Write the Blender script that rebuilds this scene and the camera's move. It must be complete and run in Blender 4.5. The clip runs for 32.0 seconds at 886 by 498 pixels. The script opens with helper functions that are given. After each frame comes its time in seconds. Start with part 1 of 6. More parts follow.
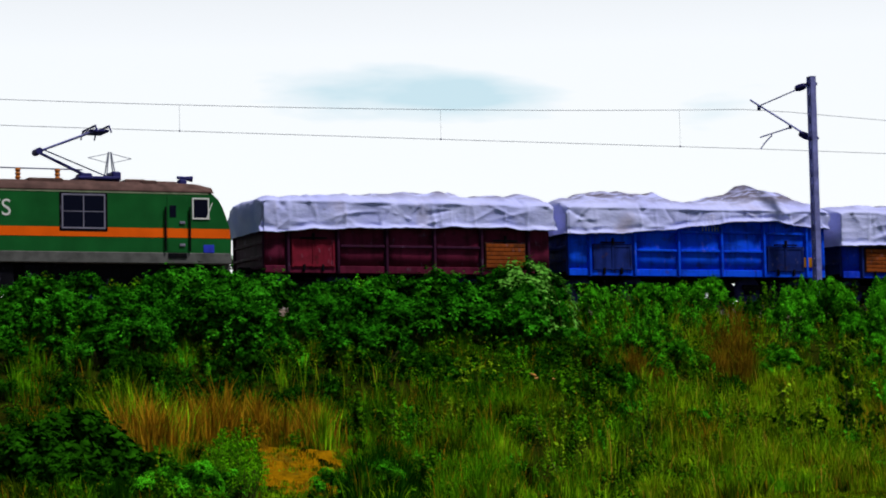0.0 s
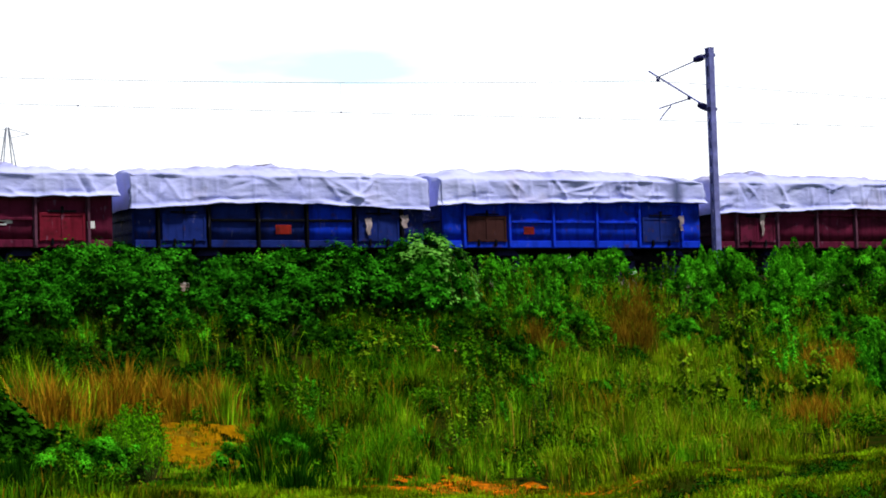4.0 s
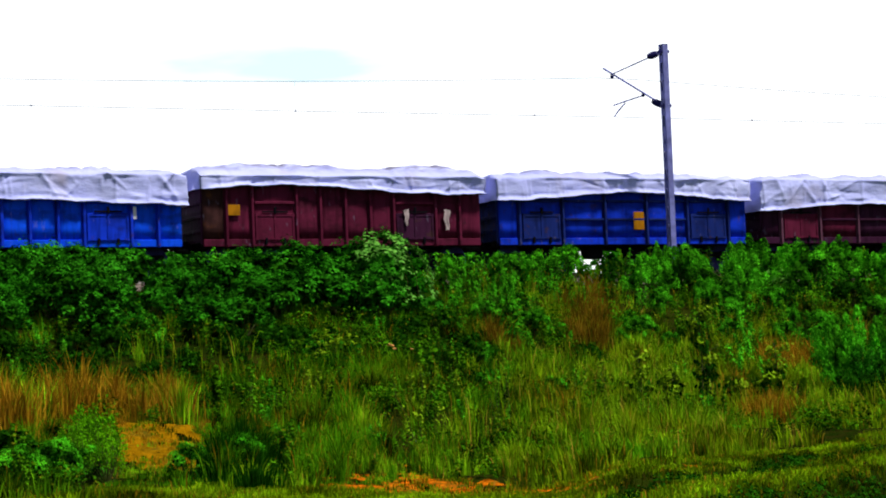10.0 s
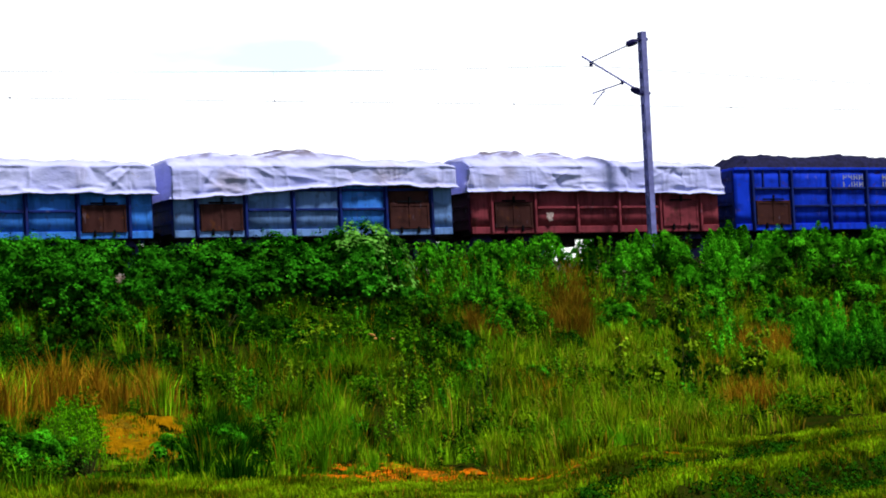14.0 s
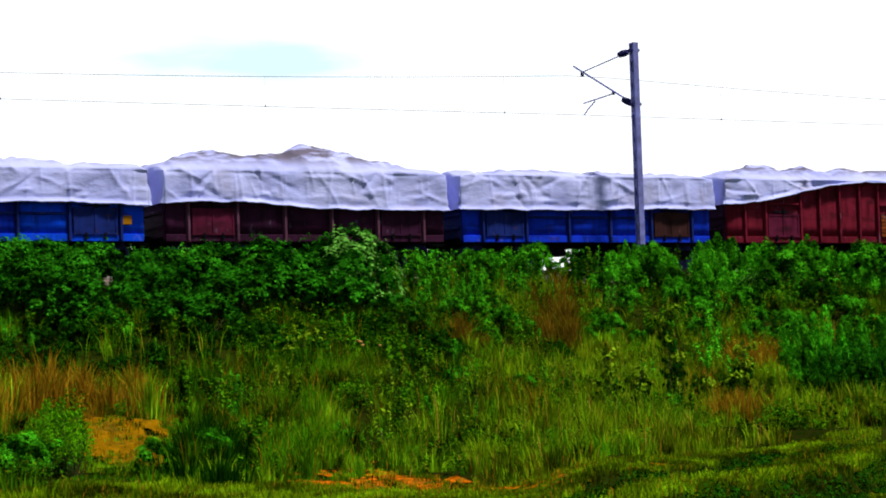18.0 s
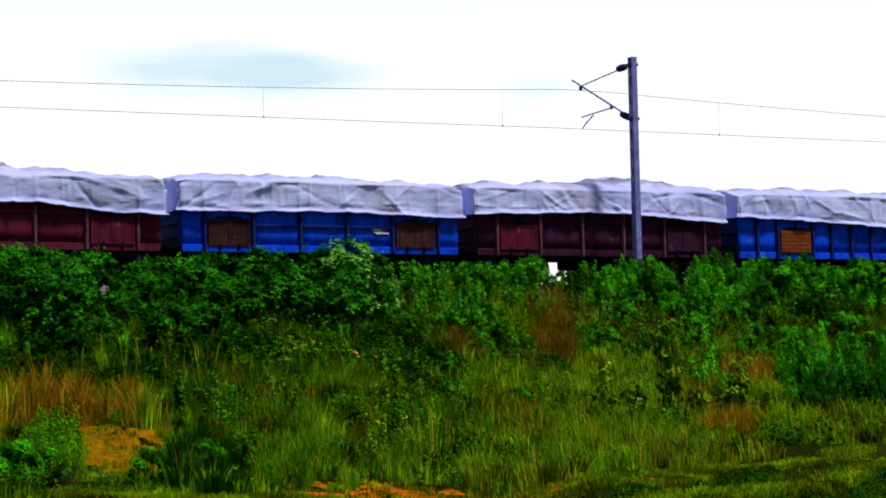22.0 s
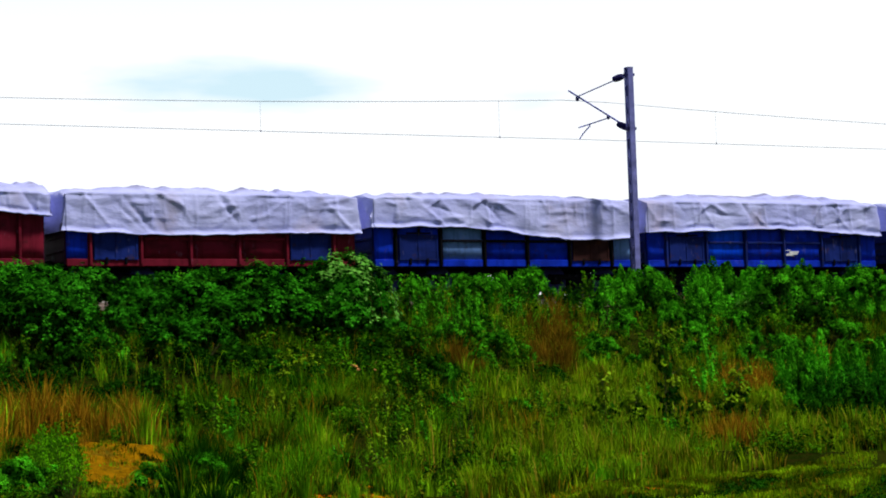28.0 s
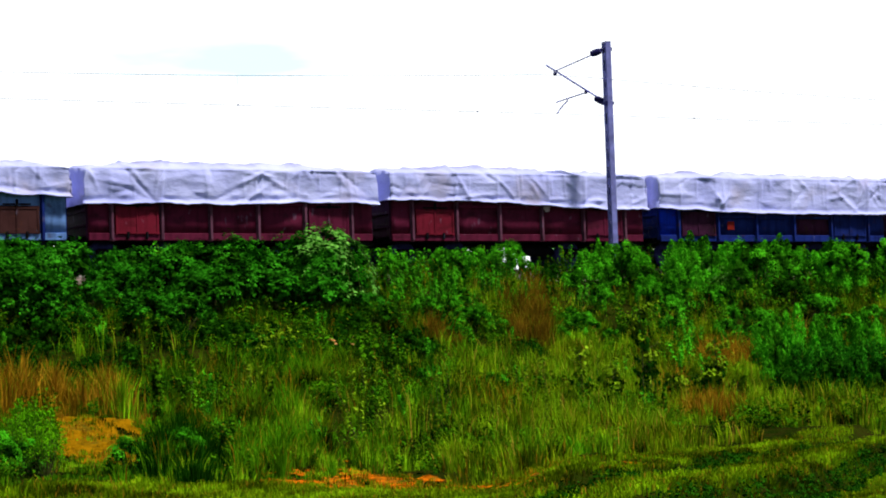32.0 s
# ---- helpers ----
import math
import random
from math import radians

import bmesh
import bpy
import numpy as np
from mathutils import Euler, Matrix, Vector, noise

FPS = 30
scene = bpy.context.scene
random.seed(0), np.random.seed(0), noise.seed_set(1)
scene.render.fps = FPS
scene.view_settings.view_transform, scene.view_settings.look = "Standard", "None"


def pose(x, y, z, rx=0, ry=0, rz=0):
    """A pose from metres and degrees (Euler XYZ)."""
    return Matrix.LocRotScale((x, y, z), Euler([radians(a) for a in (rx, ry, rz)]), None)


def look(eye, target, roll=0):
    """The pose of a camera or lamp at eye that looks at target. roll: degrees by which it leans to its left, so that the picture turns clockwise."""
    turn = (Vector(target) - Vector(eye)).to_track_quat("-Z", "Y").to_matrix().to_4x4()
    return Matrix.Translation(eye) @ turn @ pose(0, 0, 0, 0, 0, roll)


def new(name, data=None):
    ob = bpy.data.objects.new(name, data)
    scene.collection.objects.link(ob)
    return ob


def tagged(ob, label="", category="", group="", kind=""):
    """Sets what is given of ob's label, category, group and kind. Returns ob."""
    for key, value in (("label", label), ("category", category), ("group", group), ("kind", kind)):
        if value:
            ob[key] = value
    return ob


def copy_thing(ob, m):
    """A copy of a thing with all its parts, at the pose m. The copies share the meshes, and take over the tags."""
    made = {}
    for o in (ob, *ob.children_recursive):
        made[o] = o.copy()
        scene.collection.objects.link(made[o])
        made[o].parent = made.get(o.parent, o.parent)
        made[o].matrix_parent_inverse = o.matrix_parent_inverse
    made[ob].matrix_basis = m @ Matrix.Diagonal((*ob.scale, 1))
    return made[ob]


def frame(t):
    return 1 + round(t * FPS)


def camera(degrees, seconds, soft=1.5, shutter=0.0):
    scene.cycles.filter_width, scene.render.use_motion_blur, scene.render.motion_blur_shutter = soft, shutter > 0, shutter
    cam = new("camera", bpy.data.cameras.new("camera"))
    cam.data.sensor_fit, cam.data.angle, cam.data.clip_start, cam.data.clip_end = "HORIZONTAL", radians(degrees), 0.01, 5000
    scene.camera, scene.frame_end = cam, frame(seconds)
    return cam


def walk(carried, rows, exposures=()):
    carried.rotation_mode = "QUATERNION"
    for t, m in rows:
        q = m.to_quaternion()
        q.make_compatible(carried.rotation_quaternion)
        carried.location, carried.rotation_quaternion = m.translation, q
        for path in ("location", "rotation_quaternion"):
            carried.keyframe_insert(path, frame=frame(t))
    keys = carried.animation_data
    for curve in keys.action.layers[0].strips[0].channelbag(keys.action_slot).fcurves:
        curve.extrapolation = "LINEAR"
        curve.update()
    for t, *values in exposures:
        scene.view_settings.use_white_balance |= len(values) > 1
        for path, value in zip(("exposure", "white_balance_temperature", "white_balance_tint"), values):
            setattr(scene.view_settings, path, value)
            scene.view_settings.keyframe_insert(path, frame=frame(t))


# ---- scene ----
FOV = 20.5
EYE = (0.0, -74.7, -4.5)
cam = camera(FOV, 32.0, soft=1.85)
CAMERA_ROWS = [(0, 94.486, 1.140, -23.322), (0.5, 94.345, 1.225, -24.027), (1, 94.210, 1.464, -24.506), (1.5, 94.174, 1.563, -24.980),
               (2, 94.072, 1.676, -25.161), (2.5, 93.978, 1.775, -25.281), (3, 93.818, 1.783, -25.348), (3.5, 93.792, 1.765, -25.468),
               (5.5, 93.873, 1.846, -25.973), (6, 93.905, 1.849, -26.094), (6.5, 93.928, 2.026, -26.161), (7, 93.949, 2.189, -26.188),
               (7.5, 93.981, 2.128, -26.233), (8, 93.983, 2.154, -26.271), (8.5, 93.984, 2.194, -26.329), (9, 93.943, 2.195, -26.349),
               (9.5, 93.814, 2.206, -26.530), (10, 93.710, 2.210, -26.610), (10.5, 93.588, 2.209, -26.643), (11, 93.506, 2.217, -26.651),
               (11.5, 93.435, 2.246, -26.633), (12, 93.388, 2.235, -26.670), (12.5, 93.407, 2.266, -26.773), (13, 93.414, 2.630, -26.864),
               (13.5, 93.428, 2.706, -27.009), (15.5, 93.460, 2.465, -27.233), (16, 93.496, 2.126, -27.315), (16.5, 93.528, 1.889, -27.472),
               (17, 93.551, 1.804, -27.463), (17.5, 93.562, 1.806, -27.422), (18, 93.607, 1.820, -27.361), (18.5, 93.661, 2.202, -27.263),
               (19, 93.677, 2.359, -27.114), (19.5, 93.751, 2.046, -27.083), (20, 93.747, 1.668, -27.441), (20.5, 93.637, 1.646, -27.559),
               (21, 93.607, 1.530, -27.557), (21.5, 93.656, 1.312, -27.516), (22, 93.896, 1.254, -27.473), (22.5, 93.938, 1.383, -27.458),
               (23, 93.964, 1.448, -27.490), (23.5, 93.992, 1.617, -27.518), (24, 94.026, 1.661, -27.524), (24.5, 94.052, 1.753, -27.508),
               (25, 94.028, 1.824, -27.441), (25.5, 94.056, 1.821, -27.461), (27.5, 94.153, 1.889, -27.506), (28, 94.175, 1.890, -27.466),
               (28.5, 94.201, 1.834, -27.556), (29, 94.228, 1.911, -27.550), (29.5, 94.257, 1.894, -27.545), (30, 94.282, 1.877, -27.526),
               (30.5, 94.208, 1.799, -27.479), (31, 93.912, 1.888, -27.415), (31.5, 93.737, 1.889, -27.469), (32, 93.560, 1.887, -27.992)]
EXPOSURES = [(0.0, -0.64), (1.0, -0.255), (2.0, -0.14), (3.0, -0.10), (5.5, -0.235), (7.2, -0.34), (8.0, -0.165), (9.0, -0.22), (12.0, -0.045), (17.2, -0.065), (18.0, -0.28), (19.0, -0.205), (20.2, -0.205), (21.0, -0.065), (21.5, -0.085), (22.0, -0.53), (23.2, -0.515), (25.0, -0.385), (28.0, -0.485), (30.0, -0.485), (30.5, -0.365), (31.2, -0.135), (32.0, -0.085)]
walk(cam, [(t, pose(*EYE, rx, ry, rz)) for t, rx, ry, rz in CAMERA_ROWS],
     exposures=EXPOSURES)

# place of the leading coupling along the line (x, metres) second by second
TRAIN = [(0, 24.72), (1, 11.12), (2, -2.47), (3, -16.15), (3.5, -22.99), (4.5, -36.71), (5.5, -50.43), (6, -57.22),
         (7, -70.86), (8, -84.83), (9, -98.24), (10, -111.74), (11, -125.15), (12, -139.1), (13, -152.22),
         (13.5, -158.93), (14.5, -172.32), (15.5, -185.68), (16, -191.96), (17, -205.85), (18, -219.1), (19, -232.15),
         (20, -245.19), (21, -258.89), (22, -272.0), (23, -284.88), (24, -298.08), (25, -311.71), (25.5, -318.19),
         (26.5, -331.38), (27.5, -344.55), (28, -350.79), (29, -364.28), (30, -377.24), (31, -390.17), (32, -402.88)]
PITCH = 10.713   # wagon over couplers
LEN = 9.97       # wagon body
RIM = 3.2        # top of the sides above the rail
HALF = 1.55      # half the width over the side sheets

# ---------------------------------------------------------------- light
world = bpy.data.worlds.new("sky")
scene.world = world
world.use_nodes = True
wn, wl = world.node_tree.nodes, world.node_tree.links
wn.clear()
w_out = wn.new("ShaderNodeOutputWorld")
sky = wn.new("ShaderNodeTexSky")
sky.sky_type, sky.sun_disc = "NISHITA", False
sky.sun_elevation, sky.sun_rotation = radians(63), radians(148)
bg_sky = wn.new("ShaderNodeBackground")
bg_sky.inputs["Strength"].default_value = 0.05
wl.new(sky.outputs[0], bg_sky.inputs["Color"])
# thin bright overcast with a few thinner places where grey-blue shows
tc = wn.new("ShaderNodeTexCoord")
map_ = wn.new("ShaderNodeMapping")
map_.inputs["Scale"].default_value = (5.0, 5.0, 22.0)
wl.new(tc.outputs["Generated"], map_.inputs["Vector"])
cn = wn.new("ShaderNodeTexNoise")
cn.inputs["Scale"].default_value, cn.inputs["Detail"].default_value = 1.6, 5.0
wl.new(map_.outputs[0], cn.inputs["Vector"])
dist = wn.new("ShaderNodeVectorMath")
dist.operation = "SUBTRACT"
dist.inputs[1].default_value = (0.410, 0.902, 0.1375)
wl.new(tc.outputs["Generated"], dist.inputs[0])
sc_ = wn.new("ShaderNodeVectorMath")
sc_.operation = "MULTIPLY"
sc_.inputs[1].default_value = (13.0, 13.0, 80.0)
wl.new(dist.outputs[0], sc_.inputs[0])
ln_ = wn.new("ShaderNodeVectorMath")
ln_.operation = "LENGTH"
wl.new(sc_.outputs[0], ln_.inputs[0])
ad_ = wn.new("ShaderNodeMath")
ad_.operation = "MULTIPLY_ADD"
ad_.inputs[1].default_value, ad_.inputs[2].default_value = 4.5, -2.25
wl.new(cn.outputs["Fac"], ad_.inputs[0])
sum_ = wn.new("ShaderNodeMath")
sum_.operation = "ADD"
wl.new(ln_.outputs["Value"], sum_.inputs[0])
wl.new(ad_.outputs[0], sum_.inputs[1])
thin = wn.new("ShaderNodeVectorMath")     # a second, fainter thin place
thin.operation = "DISTANCE"
thin.inputs[1].default_value = (0.245 * 9, 0.961 * 9, 0.127 * 42)
spread = wn.new("ShaderNodeVectorMath")
spread.operation = "MULTIPLY"
spread.inputs[1].default_value = (9.0, 9.0, 42.0)
wl.new(tc.outputs["Generated"], spread.inputs[0])
wl.new(spread.outputs[0], thin.inputs[0])
faint = wn.new("ShaderNodeMath")
faint.operation = "ADD"
faint.inputs[1].default_value = 0.55
wl.new(thin.outputs["Value"], faint.inputs[0])
ragged = wn.new("ShaderNodeMath")
ragged.operation = "ADD"
wl.new(faint.outputs[0], ragged.inputs[0])
wl.new(ad_.outputs[0], ragged.inputs[1])
least = wn.new("ShaderNodeMath")
least.operation = "MINIMUM"
wl.new(sum_.outputs[0], least.inputs[0])
wl.new(ragged.outputs[0], least.inputs[1])
ramp = wn.new("ShaderNodeValToRGB")
ramp.color_ramp.elements[0].position, ramp.color_ramp.elements[0].color = 0.1, (0.60, 0.78, 0.84, 1)
ramp.color_ramp.elements[1].position, ramp.color_ramp.elements[1].color = 1.05, (1.0, 1.0, 1.0, 1)
wl.new(least.outputs[0], ramp.inputs[0])
sep = wn.new("ShaderNodeSeparateXYZ")
wl.new(tc.outputs["Generated"], sep.inputs[0])
haze = wn.new("ShaderNodeMapRange")      # white haze low down, thinner towards the zenith
haze.inputs["From Min"].default_value, haze.inputs["From Max"].default_value = 0.16, 0.42
haze.inputs["To Min"].default_value, haze.inputs["To Max"].default_value = 1.31, 0.10
wl.new(sep.outputs["Z"], haze.inputs["Value"])
front = wn.new("ShaderNodeVectorMath")   # the veil is brightest over the far side of the line and thins round the sky
front.operation = "DOT_PRODUCT"
front.inputs[1].default_value = (0.42, 0.90, 0.0)
wl.new(tc.outputs["Generated"], front.inputs[0])
veil = wn.new("ShaderNodeMapRange")
veil.inputs["From Min"].default_value, veil.inputs["From Max"].default_value = -0.7, 0.8
veil.inputs["To Min"].default_value, veil.inputs["To Max"].default_value = 0.15, 1.0
wl.new(front.outputs["Value"], veil.inputs["Value"])
both = wn.new("ShaderNodeMath")
both.operation = "MULTIPLY"
wl.new(haze.outputs[0], both.inputs[0])
wl.new(veil.outputs[0], both.inputs[1])
bg_cloud = wn.new("ShaderNodeBackground")
wl.new(both.outputs[0], bg_cloud.inputs["Strength"])
wl.new(ramp.outputs[0], bg_cloud.inputs["Color"])
add_ = wn.new("ShaderNodeAddShader")
wl.new(bg_sky.outputs[0], add_.inputs[0])
wl.new(bg_cloud.outputs[0], add_.inputs[1])
wl.new(add_.outputs[0], w_out.inputs["Surface"])

sun = new("sun", bpy.data.lights.new("sun", "SUN"))
sun.data.energy, sun.data.angle, sun.data.color = 5.0, radians(7), (1.0, 0.97, 0.92)
sun.matrix_world = look((26, -42, 97), (0, 0, 0))


# ---------------------------------------------------------------- materials
def mat(name, base, rough=0.7, metal=0.0, spec=0.3):
    m = bpy.data.materials.new(name)
    m.use_nodes = True
    b = m.node_tree.nodes["Principled BSDF"]
    b.inputs["Base Color"].default_value = (*base, 1)
    b.inputs["Roughness"].default_value, b.inputs["Metallic"].default_value = rough, metal
    b.inputs["Specular IOR Level"].default_value = spec
    return m, m.node_tree.nodes, m.node_tree.links, b


def noise_fac(n, l, scale, detail=4.0, lo=0.35, hi=0.65, stretch=None, coord="Object", rnd=False):
    t = n.new("ShaderNodeTexCoord")
    mp = n.new("ShaderNodeMapping")
    if stretch:
        mp.inputs["Scale"].default_value = stretch
    l.new(t.outputs[coord], mp.inputs["Vector"])
    if rnd:
        oi = n.new("ShaderNodeObjectInfo")
        mu = n.new("ShaderNodeMath")
        mu.operation = "MULTIPLY"
        mu.inputs[1].default_value = 60.0
        l.new(oi.outputs["Random"], mu.inputs[0])
        l.new(mu.outputs[0], mp.inputs["Location"])
    x = n.new("ShaderNodeTexNoise")
    x.inputs["Scale"].default_value, x.inputs["Detail"].default_value = scale, detail
    l.new(mp.outputs[0], x.inputs["Vector"])
    r = n.new("ShaderNodeMapRange")
    r.inputs["From Min"].default_value, r.inputs["From Max"].default_value = lo, hi
    l.new(x.outputs["Fac"], r.inputs["Value"])
    return r.outputs[0]


def blend(n, l, fac, a, b):
    x = n.new("ShaderNodeMix")
    x.data_type = "RGBA"
    if isinstance(fac, float):
        x.inputs["Factor"].default_value = fac
    else:
        l.new(fac, x.inputs["Factor"])
    for i, c in ((6, a), (7, b)):
        if isinstance(c, tuple):
            x.inputs[i].default_value = (*c, 1)
        else:
            l.new(c, x.inputs[i])
    return x.outputs[2]


def bump(n, l, b, fac, strength, distance=0.02):
    x = n.new("ShaderNodeBump")
    x.inputs["Strength"].default_value, x.inputs["Distance"].default_value = strength, distance
    l.new(fac, x.inputs["Height"])
    l.new(x.outputs[0], b.inputs["Normal"])


def paint(name, base, wear=(0.06, 0.03, 0.022), amount=0.7, rough=0.6):
    """Old wagon paint: faded patches, rust blotches, dark streaks that run down."""
    m, n, l, b = mat(name, base, rough, spec=0.04)
    dark = tuple(c * 0.42 for c in base)
    pale = tuple(min(1, c * 1.3 + 0.002) for c in base)
    c = blend(n, l, noise_fac(n, l, 1.3, 4, 0.35, 0.7, rnd=True), base, pale)
    c = blend(n, l, noise_fac(n, l, 2.2, 5, 0.5, 0.8, (2.5, 2.5, 0.35), rnd=True), c, dark)
    f = noise_fac(n, l, 3.4, 6, 0.60, 0.72, rnd=True)
    mu = n.new("ShaderNodeMath")
    mu.operation = "MULTIPLY"
    mu.inputs[1].default_value = amount
    l.new(f, mu.inputs[0])
    c = blend(n, l, mu.outputs[0], c, wear)
    g = noise_fac(n, l, 1.7, 6, 0.52, 0.66, (0.7, 1.0, 1.4), rnd=True)
    m2 = n.new("ShaderNodeMath")
    m2.operation = "MULTIPLY"
    m2.inputs[1].default_value = 0.55
    l.new(g, m2.inputs[0])
    c = blend(n, l, m2.outputs[0], c, tuple(x * 0.16 + 0.004 for x in base))
    oi = n.new("ShaderNodeObjectInfo")            # each sheet of steel weathers its own way
    m3 = n.new("ShaderNodeMath")
    m3.operation = "MULTIPLY"
    m3.inputs[1].default_value = 0.32
    l.new(oi.outputs["Random"], m3.inputs[0])
    c = blend(n, l, m3.outputs[0], c, tuple(x * 0.5 + 0.001 for x in base))
    s = noise_fac(n, l, 3.0, 6, 0.64, 0.72, (1.7, 1.0, 0.8), rnd=True)      # pale scrapes
    m4 = n.new("ShaderNodeMath")
    m4.operation = "MULTIPLY"
    m4.inputs[1].default_value = 0.5
    l.new(s, m4.inputs[0])
    c = blend(n, l, m4.outputs[0], c, tuple(x * 0.6 + q for x, q in zip(base, (0.12, 0.11, 0.17))))
    l.new(c, b.inputs["Base Color"])
    bump(n, l, b, noise_fac(n, l, 5.0, 3, 0.2, 0.8), 0.25, 0.02)
    return m


PAINT = {
    "maroon": paint("maroon_paint", (0.115, 0.011, 0.036), (0.040, 0.012, 0.020)),
    "worn_maroon": paint("worn_purple_brown_paint", (0.135, 0.050, 0.085), (0.05, 0.03, 0.04)),
    "dark_maroon": paint("dark_maroon_paint", (0.046, 0.010, 0.034)),
    "red": paint("red_paint", (0.185, 0.011, 0.028), (0.06, 0.016, 0.018)),
    "brick": paint("brick_red_paint", (0.22, 0.040, 0.058)),
    "bright_red": paint("bright_red_paint", (0.38, 0.010, 0.050), (0.10, 0.02, 0.02), amount=0.4),
    "blue": paint("blue_paint", (0.006, 0.040, 0.62)),
    "bright_blue": paint("bright_blue_paint", (0.003, 0.080, 1.0), amount=0.45),
    "navy": paint("navy_paint", (0.010, 0.024, 0.17)),
    "light_blue": paint("light_blue_paint", (0.045, 0.22, 0.80)),
    "grey_blue": paint("grey_blue_paint", (0.14, 0.27, 0.60)),
    "rust": paint("rusty_paint", (0.052, 0.019, 0.018), (0.13, 0.045, 0.015)),
    "wood": paint("orange_timber", (0.24, 0.055, 0.010), (0.07, 0.03, 0.015)),
    "ochre": paint("ochre_paint", (0.42, 0.17, 0.004), (0.15, 0.06, 0.015), 0.5),
    "black": paint("sooty_black", (0.004, 0.004, 0.007), (0.012, 0.009, 0.007)),
    "signal_red": paint("signal_red_paint", (0.26, 0.018, 0.012)),
}


def make_tarp():
    m, n, l, b = mat("woven_white_sheet", (0.72, 0.71, 0.76), 0.6, spec=0.1)
    c = blend(n, l, noise_fac(n, l, 0.55, 3, 0.35, 0.75, rnd=True), (0.58, 0.61, 1.0), (0.45, 0.48, 0.94))
    c = blend(n, l, noise_fac(n, l, 0.6, 4, 0.56, 0.80, rnd=True), c, (0.44, 0.39, 0.52))
    c = blend(n, l, noise_fac(n, l, 2.0, 5, 0.68, 0.8, (1, 1, 2.5), rnd=True), c, (0.36, 0.35, 0.55))
    # coal dust that lies on the humps of the load
    tc_ = n.new("ShaderNodeTexCoord")
    sp = n.new("ShaderNodeSeparateXYZ")
    l.new(tc_.outputs["Object"], sp.inputs[0])
    up = n.new("ShaderNodeMapRange")
    up.inputs["From Min"].default_value, up.inputs["From Max"].default_value = 3.32, 3.75
    l.new(sp.outputs["Z"], up.inputs["Value"])
    du = n.new("ShaderNodeMath")
    du.operation = "MULTIPLY"
    l.new(up.outputs[0], du.inputs[0])
    l.new(noise_fac(n, l, 2.2, 5, 0.38, 0.56, (0.6, 1.0, 1.6), rnd=True), du.inputs[1])
    c = blend(n, l, du.outputs[0], c, (0.15, 0.13, 0.18))
    l.new(c, b.inputs["Base Color"])
    f1 = noise_fac(n, l, 3.0, 2.5, 0.25, 0.75, (0.7, 1.0, 1.3), rnd=True)
    bump(n, l, b, f1, 0.36, 0.06)
    return m


def make_leaf(name, lo, hi, dry=None, tone=None, clear=0.09, mottle=(0.5, 1.3), grain=3.0):
    """Leaves and blades: each its own shade, clumps of darker and lighter growth over metres."""
    m, n, l, b = mat(name, lo, 0.9, spec=0.0)
    g = n.new("ShaderNodeNewGeometry")
    c = blend(n, l, g.outputs["Random Per Island"], lo, hi)
    oi = n.new("ShaderNodeObjectInfo")
    c = blend(n, l, oi.outputs["Random"], c, tuple(x * 0.6 for x in hi))
    if tone:
        c = blend(n, l, noise_fac(n, l, 0.45, 4, 0.44, 0.58, coord="Object"), c, tone)
    # clump noise darkens and lightens the colour, imitating shaded and lit sprigs
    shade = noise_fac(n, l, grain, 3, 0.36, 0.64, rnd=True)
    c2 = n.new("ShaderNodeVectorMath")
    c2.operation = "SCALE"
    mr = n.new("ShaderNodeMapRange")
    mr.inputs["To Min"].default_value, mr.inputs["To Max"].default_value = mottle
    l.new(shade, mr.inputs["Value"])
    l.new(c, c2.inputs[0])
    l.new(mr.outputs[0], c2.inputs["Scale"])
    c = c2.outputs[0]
    if dry:
        r = n.new("ShaderNodeMapRange")
        r.inputs["From Min"].default_value, r.inputs["From Max"].default_value = 0.90, 0.95
        l.new(g.outputs["Random Per Island"], r.inputs["Value"])
        c = blend(n, l, r.outputs[0], c, dry)
    l.new(c, b.inputs["Base Color"])
    tr = n.new("ShaderNodeBsdfTranslucent")
    l.new(c, tr.inputs["Color"])
    mx = n.new("ShaderNodeMixShader")
    mx.inputs[0].default_value = clear
    l.new(b.outputs[0], mx.inputs[1])
    l.new(tr.outputs[0], mx.inputs[2])
    l.new(mx.outputs[0], n["Material Output"].inputs["Surface"])
    return m


def simple(name, base, rough=0.6, metal=0.0, scale=3.0, vary=0.35, bumpy=0.2):
    m, n, l, b = mat(name, base, rough, metal, 0.1)
    c = blend(n, l, noise_fac(n, l, scale, 5, 0.3, 0.7), tuple(x * (1 - vary) for x in base),
              tuple(min(1, x * (1 + vary)) for x in base))
    l.new(c, b.inputs["Base Color"])
    bump(n, l, b, noise_fac(n, l, scale * 6, 3, 0.2, 0.8), bumpy, 0.01)
    return m


M_TARP = make_tarp()
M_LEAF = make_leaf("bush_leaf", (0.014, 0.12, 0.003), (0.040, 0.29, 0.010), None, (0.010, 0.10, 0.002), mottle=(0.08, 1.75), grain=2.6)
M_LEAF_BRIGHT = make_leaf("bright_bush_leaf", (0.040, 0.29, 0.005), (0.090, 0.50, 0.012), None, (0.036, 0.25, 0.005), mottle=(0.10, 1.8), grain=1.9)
# for dark-leaved plants, and for shade painted in gaps and hollows
M_LEAF_DARK_SHADE = make_leaf("dark_and_shaded_leaf", (0.004, 0.032, 0.001), (0.020, 0.11, 0.003), mottle=(0.25, 1.45))
M_LEAF_PALE = make_leaf("pale_vine_leaf", (0.06, 0.28, 0.02), (0.19, 0.50, 0.07))
